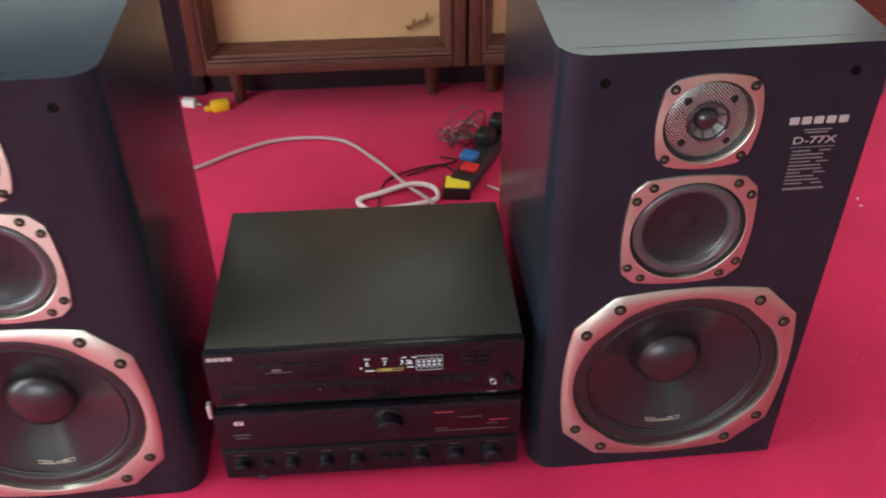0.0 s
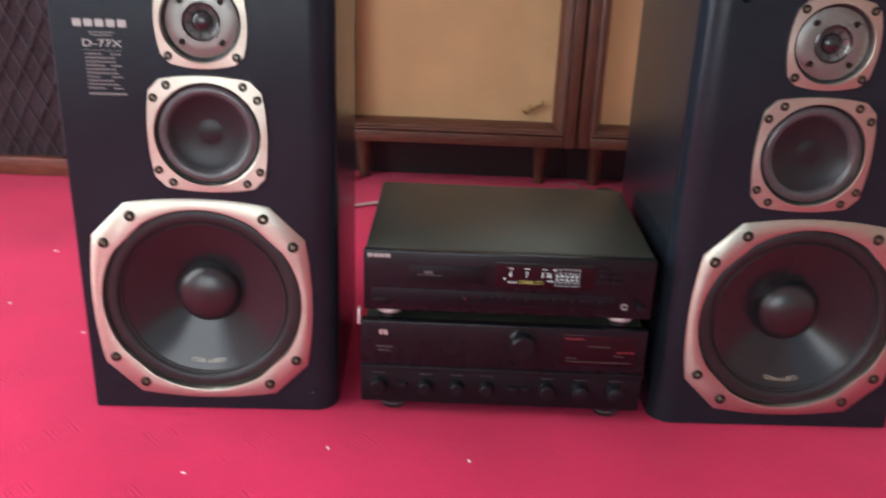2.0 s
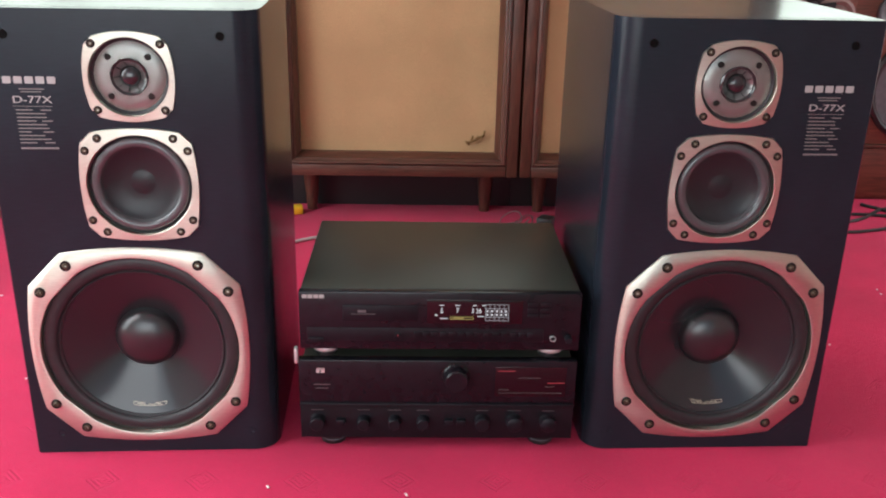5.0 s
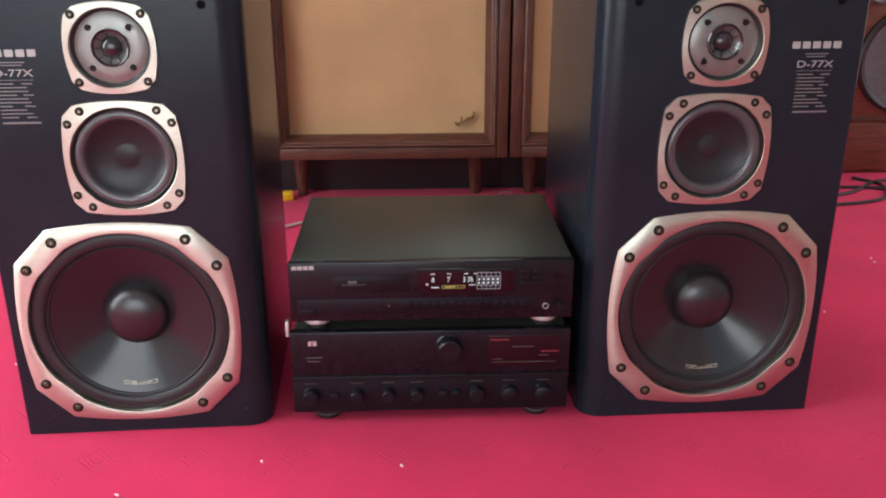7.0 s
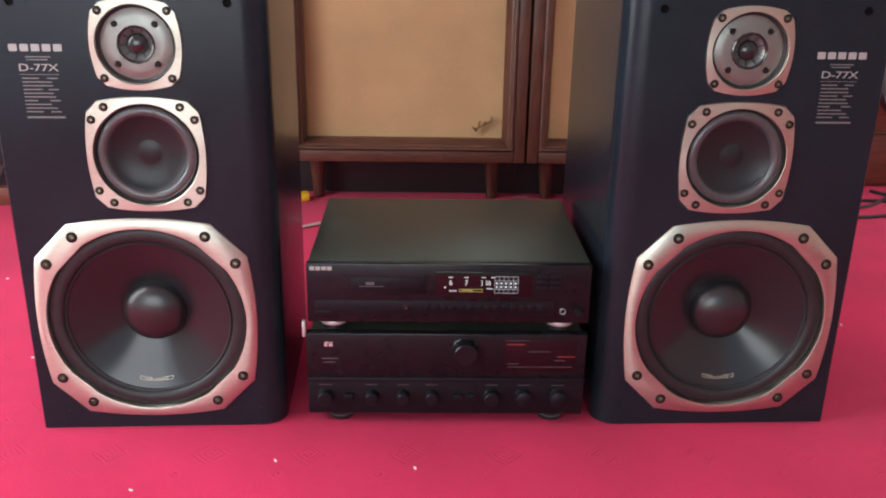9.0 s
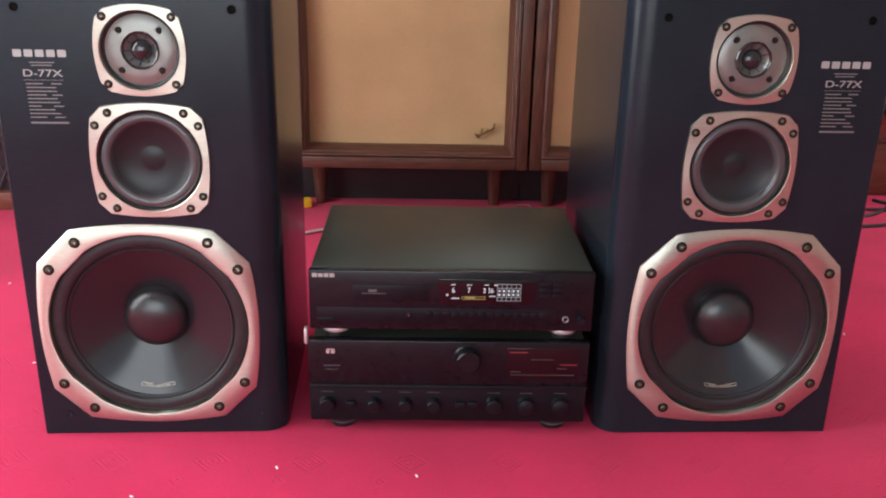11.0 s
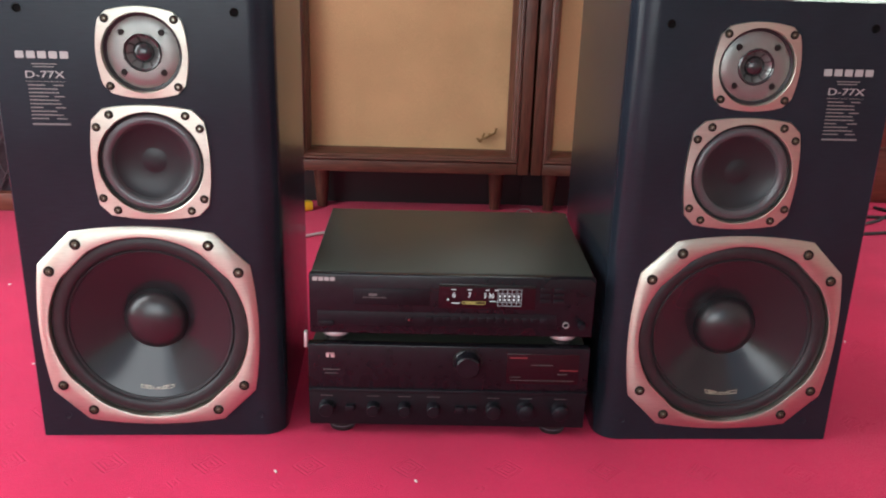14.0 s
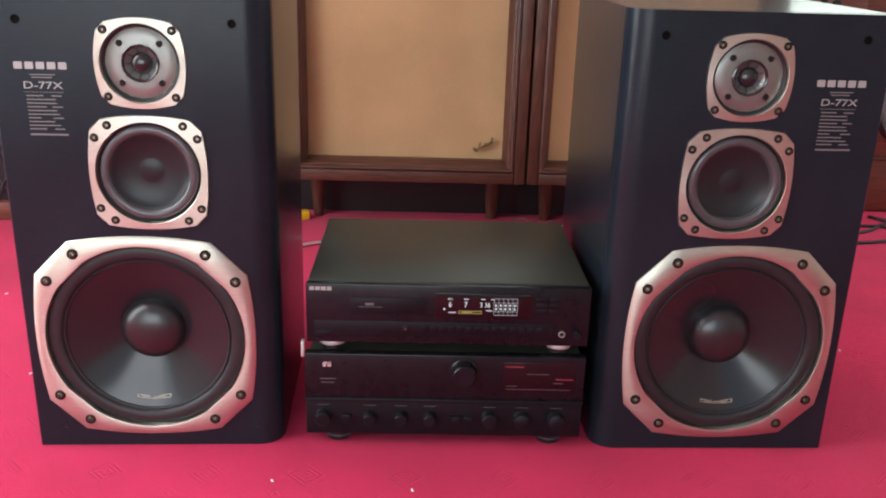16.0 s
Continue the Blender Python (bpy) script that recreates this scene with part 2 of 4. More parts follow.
def part(name, bm, mat, parent=None, label="", loc=None, smooth=True):
    bmesh.ops.recalc_face_normals(bm, faces=bm.faces[:])
    me = bpy.data.meshes.new(name)
    bm.to_mesh(me)
    bm.free()
    me.materials.append(mat)
    if smooth:
        shade(me)
    ob = new(name, me)
    if parent:
        ob.parent = parent
    if loc:
        ob.location = loc
    if label:
        ob["label"] = label
    return ob


def thing(name, m, label, category, group=""):
    ob = new(name)
    ob.empty_display_size = 0.05
    ob.matrix_world = m
    return tagged(ob, label, category, group)


def box(x0, x1, y0, y1, z0, z1, bevel=0.0, bm=None, seg=2):
    bm2 = bmesh.new()
    bmesh.ops.create_cube(bm2, size=1.0, matrix=Matrix.Translation(((x0 + x1) / 2, (y0 + y1) / 2, (z0 + z1) / 2)) @ Matrix.Diagonal((x1 - x0, y1 - y0, z1 - z0, 1)))
    if bevel:
        bmesh.ops.bevel(bm2, geom=bm2.edges[:], offset=bevel, segments=seg, affect="EDGES", profile=0.5)
    if bm is None:
        return bm2
    me = bpy.data.meshes.new("tmp")
    bm2.to_mesh(me)
    bm2.free()
    bm.from_mesh(me)
    bpy.data.meshes.remove(me)
    return bm


def lathe(profile, cx=0.0, cz=0.0, seg=48, bm=None):
    """Revolve (radius, y) pairs round the y axis through (cx, cz)."""
    bm = bm or bmesh.new()
    rings = []
    for r, y in profile:
        if r <= 1e-6:
            rings.append([bm.verts.new((cx, y, cz))])
        else:
            rings.append([bm.verts.new((cx + r * math.cos(2 * math.pi * k / seg), y, cz + r * math.sin(2 * math.pi * k / seg))) for k in range(seg)])
    for a, b in zip(rings, rings[1:]):
        for k in range(seg):
            j = (k + 1) % seg
            vs = [a[k % len(a)], a[j % len(a)], b[j % len(b)], b[k % len(b)]]
            vs = list(dict.fromkeys(vs))
            if len(vs) > 2:
                bm.faces.new(vs)
    return bm


def upright(profile, cx=0.0, cy=0.0, seg=24, bm=None):
    """Revolve (radius, z) pairs round the z axis through (cx, cy)."""
    bm = lathe([(r, z) for r, z in profile], 0, 0, seg, bm)
    bmesh.ops.transform(bm, matrix=Matrix.Translation((cx, cy, 0)) @ Matrix.Rotation(radians(90), 4, "X"), verts=bm.verts[:])
    return bm


def tube(points, radius, seg=8, closed_ends=True):
    """A smooth tube through the points (Catmull-Rom)."""
    pts = [Vector(p) for p in points]
    ext = [2 * pts[0] - pts[1]] + pts + [2 * pts[-1] - pts[-2]]
    line = []
    for i in range(1, len(ext) - 2):
        for k in range(8):
            t = k / 8
            a, b, c, d = ext[i - 1:i + 3]
            line.append(0.5 * ((2 * b) + (c - a) * t + (2 * a - 5 * b + 4 * c - d) * t * t + (3 * b - a - 3 * c + d) * t ** 3))
    line.append(pts[-1])
    bm = bmesh.new()
    rings = []
    for i, p in enumerate(line):
        d = (line[min(i + 1, len(line) - 1)] - line[max(i - 1, 0)]).normalized()
        s = d.cross(Vector((0, 0, 1)))
        s = s.normalized() if s.length > 1e-4 else Vector((1, 0, 0))
        n = s.cross(d)
        rings.append([bm.verts.new(p + radius * (math.cos(2 * math.pi * k / seg) * s + math.sin(2 * math.pi * k / seg) * n)) for k in range(seg)])
    for a, b in zip(rings, rings[1:]):
        for k in range(seg):
            bm.faces.new((a[k], a[(k + 1) % seg], b[(k + 1) % seg], b[k]))
    if closed_ends:
        bm.faces.new(rings[0])
        bm.faces.new(rings[-1])
    return bm


def lettering(body, size, x, y, z, mat, parent, name="lettering", label="", depth=0.0003, stretch=1.0):
    """Flat letters that face the viewer (towards -y)."""
    cu = bpy.data.curves.new(name, "FONT")
    cu.body, cu.size, cu.extrude, cu.align_x, cu.align_y = body, size, depth, "CENTER", "CENTER"
    tmp = new("tmp_text", cu)
    dg = bpy.context.evaluated_depsgraph_get()
    me = bpy.data.meshes.new_from_object(tmp.evaluated_get(dg))
    bpy.data.objects.remove(tmp)
    me.transform(pose(x, y, z, 90) @ Matrix.Diagonal((stretch, 1, 1, 1)))
    me.name = name
    me.materials.clear()
    me.materials.append(mat)
    ob = new(name, me)
    ob.parent = parent
    if label:
        ob["label"] = label
    return ob


def bars(rects, y, bm=None, depth=0.0006):
    """Flat printed bars: (x0, x1, z0, z1) on the plane y."""
    bm = bm or bmesh.new()
    for x0, x1, z0, z1 in rects:
        box(x0, x1, y - depth, y + 0.0002, z0, z1, 0, bm)
    return bm


def plate(x0, x1, z0, z1, cut, y0=-0.0006, y1=0.0004):
    """A thin printed plate with cut corners."""
    bm = bmesh.new()
    pts = [(x0 + cut, z0), (x1 - cut, z0), (x1, z0 + cut), (x1, z1 - cut), (x1 - cut, z1), (x0 + cut, z1), (x0, z1 - cut), (x0, z0 + cut)]
    front, back = ([bm.verts.new((x, y, z)) for x, z in pts] for y in (y0, y1))
    bm.faces.new(front)
    bm.faces.new(back)
    for k in range(8):
        bm.faces.new((front[k], front[(k + 1) % 8], back[(k + 1) % 8], back[k]))
    return bm


# ---- the room ----
FLOOR = -0.006


def slab(name, x0, x1, y0, y1, z0, z1, mat, label, category):
    ob = part(name, box(x0, x1, y0, y1, z0, z1), mat, smooth=False)
    return tagged(ob, label, category, kind="structure")


def carpet_floor():
    bm = bmesh.new()
    nx, ny = 90, 90
    grid = [[bm.verts.new((-1.9 + 4.9 * i / nx, -1.7 + 4.34 * j / ny, FLOOR)) for j in range(ny + 1)] for i in range(nx + 1)]
    for i in range(nx):
        for j in range(ny):
            bm.faces.new((grid[i][j], grid[i + 1][j], grid[i + 1][j + 1], grid[i][j + 1]))
    base = [bm.verts.new(p) for p in ((-1.9, -1.7, -0.05), (3, -1.7, -0.05), (3, 2.64, -0.05), (-1.9, 2.64, -0.05))]
    bm.faces.new(base)
    return tagged(part("floor", bm, CARPET), "bright crimson red carpet with lint flecks", "carpet", kind="structure")


carpet_floor()
slab("ceiling", -2.0, 3.1, -1.8, 2.74, 2.5, 2.6, CEILMAT, "plain white painted ceiling", "ceiling")
# dark strip added along the wall foot as the shade behind the cabinets
slab("wall_foot_shade", -1.9, 3.0, 2.622, 2.638, FLOOR, 0.14, NAVY, "dark strip at the wall foot added for shade", "skirting")


def wall_with_window(name, along_y, lo, hi, face, thick, w0, w1, z0, z1):
    """A wall with one opening, in four pieces of one mesh."""
    bm = bmesh.new()
    for a0, a1, b0, b1 in ((lo, w0, -0.05, 2.5), (w1, hi, -0.05, 2.5), (w0, w1, -0.05, z0), (w0, w1, z1, 2.5)):
        if along_y:
            box(face, face + thick, a0, a1, b0, b1, 0, bm)
        else:
            box(a0, a1, face, face + thick, b0, b1, 0, bm)
    ob = part(name, bm, WALLMAT, smooth=False)
    return tagged(ob, "plain off-white painted wall with a window opening", "wall", kind="structure")


wall_with_window("wall_north", False, -2.0, 3.1, 2.64, 0.1, -1.75, 1.5, 0.80, 2.10)
wall_with_window("wall_west", True, -1.7, 2.64, -2.0, 0.1, -0.14, 1.30, 0.10, 2.05)
wall_with_window("wall_east", True, -1.7, 2.64, 3.0, 0.1, 1.2, 2.3, 0.70, 1.80)
wall_with_window("wall_south", False, -2.0, 3.1, -1.8, 0.1, -1.85, 1.15, 0.05, 2.08)


# ---- loudspeaker pair ----
SP_W, SP_D, SP_H, SP_R = 0.383, 0.376, 0.690, 0.038


def frame_outline(a, b, sag, seg=14):
    """Outline of a driver frame: bowed sides and cut corners. (a, b): the ends of the top side's right half."""
    pts = []
    for quarter in range(4):
        ang = quarter * math.pi / 2
        c, s = math.cos(ang), math.sin(ang)
        for k in range(seg + 1):
            x = a - 2 * a * k / seg
            y = b + sag * (1 - (x / a) ** 2)
            pts.append((x * c - y * s, x * s + y * c))
    return pts


def driver_frame(outline, hole, thick, cx, cz, slope=0.70):
    """A flat metal ring with the given outline, a round hole and an inward lip."""
    bm = bmesh.new()
    n = len(outline)
    r_in = [(hole * math.cos(math.atan2(y, x)), hole * math.sin(math.atan2(y, x))) for x, y in outline]

    def ring(pts, y, k=1.0):
        return [bm.verts.new((cx + px * k, y, cz + pz * k)) for px, pz in pts]
    loops = [ring(outline, -0.0002), ring(outline, -thick * 0.25), ring(outline, -thick * slope, 0.990), ring(r_in, -thick, 1.012), ring(r_in, -thick + 0.0008), ring(r_in, 0.006, 0.985)]
    for a, b in zip(loops, loops[1:]):
        for k in range(n):
            bm.faces.new((a[k], a[(k + 1) % n], b[(k + 1) % n], b[k]))
    return bm


def bolt(parent, x, z, r, y):
    """A dark sunk washer with a bronzed socket head: six-sided recess in a round button."""
    bm = lathe([(r * 0.60, y - 0.0004), (r * 0.66, y - 0.0012), (r * 0.94, y - 0.0012), (r, y - 0.0006), (r, y + 0.002)], x, z, 16)
    ob = part("bolt", bm, BOLT, parent)
    bm = lathe([(r * 0.62, y + 0.0010), (r * 0.60, y - 0.0010), (r * 0.46, y - 0.0022), (r * 0.32, y - 0.0024)], x, z, 12)
    lathe([(r * 0.32, y - 0.0024), (r * 0.29, y - 0.0020), (r * 0.27, y + 0.0008), (0, y + 0.0008)], x, z, 6, bm)
    part("bolt_head", bm, BOLTHEAD, ob, "bronzed socket head")
    return ob


def speaker(m, side, label):
    """side +1: the inner, rounded edge is on the viewer's right; -1: mirrored."""
    top = thing("loudspeaker", m, label, "loudspeaker", "pair of large loudspeakers")
    hw = SP_W / 2
    # plan outline, from the outer front corner round the rear to the inner rounded front corner
    plan = [(-hw + 0.0025, 0.0), (-hw, 0.0030), (-hw, SP_D), (hw, SP_D)]
    nround = 9
    plan += [(hw - SP_R + SP_R * math.cos(radians(90 * k / nround)), SP_R - SP_R * math.sin(radians(90 * k / nround))) for k in range(nround + 1)]
    plan = [(side * x, y) for x, y in plan]
    bm = bmesh.new()
    lo = [bm.verts.new((x, y, FLOOR + 0.0005)) for x, y in plan]
    hi = [bm.verts.new((x, y, SP_H)) for x, y in plan]
    n = len(plan)
    bm.faces.new(lo)
    bm.faces.new(hi)
    for k in range(n - 1):
        bm.faces.new((lo[k], lo[k + 1], hi[k + 1], hi[k]))
    # front face with the three driver openings
    wo, mi, tw = (-0.0108 * side, 0.1812), (0.0126 * side, 0.4421), (0.0123 * side, 0.5983)
    edges = [bm.edges.get((lo[0], hi[0])), bm.edges.get((lo[n - 1], hi[n - 1])), bm.edges.get((lo[n - 1], lo[0])), bm.edges.get((hi[n - 1], hi[0]))]
    for (cx, cz), r in ((wo, 0.150), (mi, 0.0745), (tw, 0.0545)):
        ring = [bm.verts.new((cx + r * math.cos(2 * math.pi * k / 40), 0.0, cz + r * math.sin(2 * math.pi * k / 40))) for k in range(40)]
        edges += [bm.edges.new((ring[k], ring[(k + 1) % 40])) for k in range(40)]
    bmesh.ops.triangle_fill(bm, edges=edges, use_beauty=True)
    part("cabinet", bm, BLACK_VINYL, top, "black vinyl cabinet with one rounded front edge")
    part("top_seam", box(-hw + 0.004, hw - SP_R * 0.5, 0.0195, 0.0205, SP_H - 0.0003, SP_H + 0.0003), BLACKPL, top) if side > 0 else part("top_seam", box(-hw + SP_R * 0.5, hw - 0.004, 0.0195, 0.0205, SP_H - 0.0003, SP_H + 0.0003), BLACKPL, top)
    # grille pegs in the four corners
    for px, pz in ((-0.150, 0.655), (0.140, 0.655), (-0.150, 0.030), (0.150, 0.030)):
        part("grille_peg", lathe([(0, -0.0002), (0.0040, -0.0002), (0.0046, -0.0009), (0.0062, -0.0008), (0.0068, 0.002)], px * side, pz, 16), SOCKET if pz > 0.3 else BLACK_VINYL, top)

    # woofer
    cx, cz = wo
    fr = part("woofer_frame", driver_frame(frame_outline(0.105, 0.1560, 0.0095), 0.150, 0.0065, cx, cz, 0.50), CHAMPAGNE, top, "brushed champagne metal frame")
    for sx in (-1, 1):
        for sz in (-1, 1):
            bolt(fr, cx + sx * 0.0966, cz + sz * 0.1376, 0.0082, -0.0056)
            bolt(fr, cx + sx * 0.1388, cz + sz * 0.0949, 0.0082, -0.0056)
    prof = [(0.1505, 0.006), (0.1492, 0.004)]
    prof += [(0.1382 + 0.0105 * math.cos(math.pi * k / 10), 0.004 - 0.0048 * math.sin(math.pi * k / 10)) for k in range(11)]
    prof += [(0.1262, 0.0052), (0.1245, 0.0036), (0.1226, 0.0046), (0.1218, 0.0072)]
    part("woofer_surround", lathe(prof, cx, cz, 64), RUBBER, top, "black rubber surround")
    cone = part("woofer_cone", lathe([(0.1258, 0.0050), (0.124, 0.0058), (0.10, 0.0175), (0.08, 0.0270), (0.0575, 0.0375), (0.044, 0.0430)], cx, cz, 64), CONE, top, "glossy black woofer cone")
    capp = [(0.0500, 0.0408), (0.0494, 0.0392)] + [(0.0484 * math.cos(radians(a)), 0.0380 - 0.0255 * math.sin(radians(a))) for a in range(4, 90, 5)] + [(0, 0.0125)]
    part("dust_cap", lathe(capp, cx, cz, 48), CAP, cone, "shiny black dome")
    # gold outlined maker's plate printed on the lower cone
    bm = bmesh.new()
    for x0, x1, r0, r1 in ((-0.026, 0.026, 0.1100, 0.1106), (-0.026, -0.008, 0.1060, 0.1066), (0.008, 0.026, 0.1060, 0.1066), (-0.020, -0.006, 0.1079, 0.1085), (-0.003, 0.018, 0.1079, 0.1085), (-0.026, -0.0254, 0.1060, 0.1106), (0.0254, 0.026, 0.1060, 0.1106)):
        for k in range(10):
            xa, xb = x0 + (x1 - x0) * k / 10, x0 + (x1 - x0) * (k + 1) / 10
            vs = []
            for x, r in ((xa, r0), (xb, r0), (xb, r1), (xa, r1)):
                vs.append(bm.verts.new((cx + x, 0.0175 + (0.10 - r) * 0.49 - 0.0007, cz - math.sqrt(r * r - x * x))))
            bm.faces.new(vs)
    part("cone_plate", bm, GOLD, cone, "small gold printed plate")

    # midrange
    cx, cz = mi
    fr = part("midrange_frame", driver_frame(frame_outline(0.0630, 0.0785, 0.0060), 0.0745, 0.0045, cx, cz), CHAMPAGNE, top, "brushed champagne metal frame")
    for sx in (-1, 1):
        for sz in (-1, 1):
            bolt(fr, cx + sx * 0.0528, cz + sz * 0.0700, 0.0062, -0.0039)
            bolt(fr, cx + sx * 0.0719, cz + sz * 0.0520, 0.0062, -0.0039)
    part("midrange_surround", lathe([(0.0755, 0.006), (0.0742, 0.0030), (0.0728, 0.0022), (0.0712, 0.0030), (0.0702, 0.0050)], cx, cz, 56), RUBBER, top, "black rubber surround")
    crest = [(0.0708, 0.0060)] + [(0.0632 + 0.0074 * math.cos(math.pi * k / 9), 0.0040 - 0.0058 * math.sin(math.pi * k / 9)) for k in range(10)] + [(0.0540, 0.0072)]
    part("midrange_lip", lathe(crest, 0, 0, 56), LIP, top, "dark grey mesh lip", loc=(cx, 0, cz))
    part("midrange_cone", lathe([(0.0548, 0.0066), (0.0525, 0.0082), (0.045, 0.0112), (0.034, 0.0142), (0.0195, 0.0166), (0.0170, 0.0164), (0.0120, 0.0150), (0.006, 0.0143), (0.0, 0.0141)], 0, 0, 56), MIDCONE, top, "black mesh covered cone", loc=(cx, 0, cz))

    # tweeter
    cx, cz = tw
    fr = part("tweeter_frame", driver_frame(frame_outline(0.0450, 0.0565, 0.0065), 0.0545, 0.004, cx, cz), CHAMPAGNE, top, "brushed champagne metal frame")
    for sx in (-1, 1):
        for sz in (-1, 1):
            bolt(fr, cx + sx * 0.0464, cz + sz * 0.0458, 0.0060, -0.0035)
    part("tweeter_gasket", lathe([(0.0555, 0.006), (0.053, 0.002), (0.0505, 0.0035), (0.0485, 0.006)], cx, cz, 48), RUBBER, top)
    part("tweeter_mesh", lathe([(0.050, 0.0055), (0.047, 0.0035), (0.035, 0.0022), (0.022, 0.0022), (0.022, 0.008)], 0, 0, 56), TWEETMESH, top, "silver perforated mesh", loc=(cx, 0, cz))
    for sx in (-1, 1):
        for sz in (-1, 1):
            part("mesh_screw", lathe([(0, 0.0006), (0.0035, 0.0006), (0.0046, 0.0016), (0.0046, 0.004)], cx + sx * 0.0272, cz + sz * 0.0272, 14), BOLT, top)
    part("tweeter_ring", lathe([(0.0262, 0.0025), (0.0262, -0.0005), (0.0246, -0.0022), (0.0226, -0.0012), (0.0218, 0.006)], cx, cz, 40), DOME, top, "glossy black ring")
    horn = part("tweeter_horn", lathe([(0.0222, 0.001), (0.0190, 0.0048), (0.0140, 0.0088)], cx, cz, 40), SILVER, top, "smoky metal throat ring")
    for k in range(9):
        rib = box(0.0146, 0.0216, -0.0010, 0.0006, -0.0005, 0.0005, 0.0003, seg=1)
        for v in rib.verts:
            v.co.y += 0.0072 - (v.co.x - 0.0146) * 0.95
        bmesh.ops.transform(rib, matrix=Matrix.Translation((cx, 0, cz)) @ Matrix.Rotation(2 * math.pi * k / 9 + 0.3, 4, "Y"), verts=rib.verts[:])
        part("rib", rib, BOLT, horn)
    part("tweeter_dome", lathe([(0.0152, 0.0085)] + [(0.0146 * math.cos(radians(a)), 0.0080 - 0.0090 * math.sin(radians(a))) for a in range(0, 90, 10)] + [(0, -0.001)], cx, cz, 32), DOME, top, "glossy black dome")

    # printed badge: maker's mark as plain blocks, model number, specification bars
    bx = -0.123 * side
    for k in range(5):
        x0 = bx - 0.0365 + k * 0.0150
        part("brand_block", plate(x0, x0 + 0.0114, 0.5882, 0.5980, 0.0010), PRINT, top)
    lettering("D-77X", 0.0140, bx, -0.0003, 0.5655, PRINT, top, "model_number", "pale printed model number", stretch=1.40)
    rnd = random.Random(5)
    rects = [(bx - 0.016, bx + 0.018, 0.5800, 0.5812), (bx - 0.014, bx + 0.014, 0.5762, 0.5774), (bx - 0.027, bx + 0.027, 0.5562, 0.5567)]
    z = 0.5520
    for k in range(10):
        w = rnd.uniform(0.028, 0.044)
        if k % 3 == 0:
            rects.append((bx - 0.024, bx - 0.024 + w * 0.6, z - 0.0014, z))
            rects.append((bx + 0.010, bx + 0.024, z - 0.0014, z))
        else:
            rects.append((bx - 0.024, bx - 0.024 + w, z - 0.0014, z))
        z -= 0.0052
    part("specification_print", bars(rects, -0.0002), SPEC, top, "fine grey printed lines")
    part("print_line", bars([(bx - 0.024, bx + 0.028, 0.4955, 0.4978)], -0.0002), SPEC, top)
    return top


speaker(pose(-0.4779, 0.8858, 0, 0, 0, 2.12), 1, "black three-way loudspeaker with champagne driver rings on red carpet")
speaker(pose(0.4038, 0.9013, 0, 0, 0, 1.71), -1, "black three-way loudspeaker with champagne driver rings beside the stereo stack")


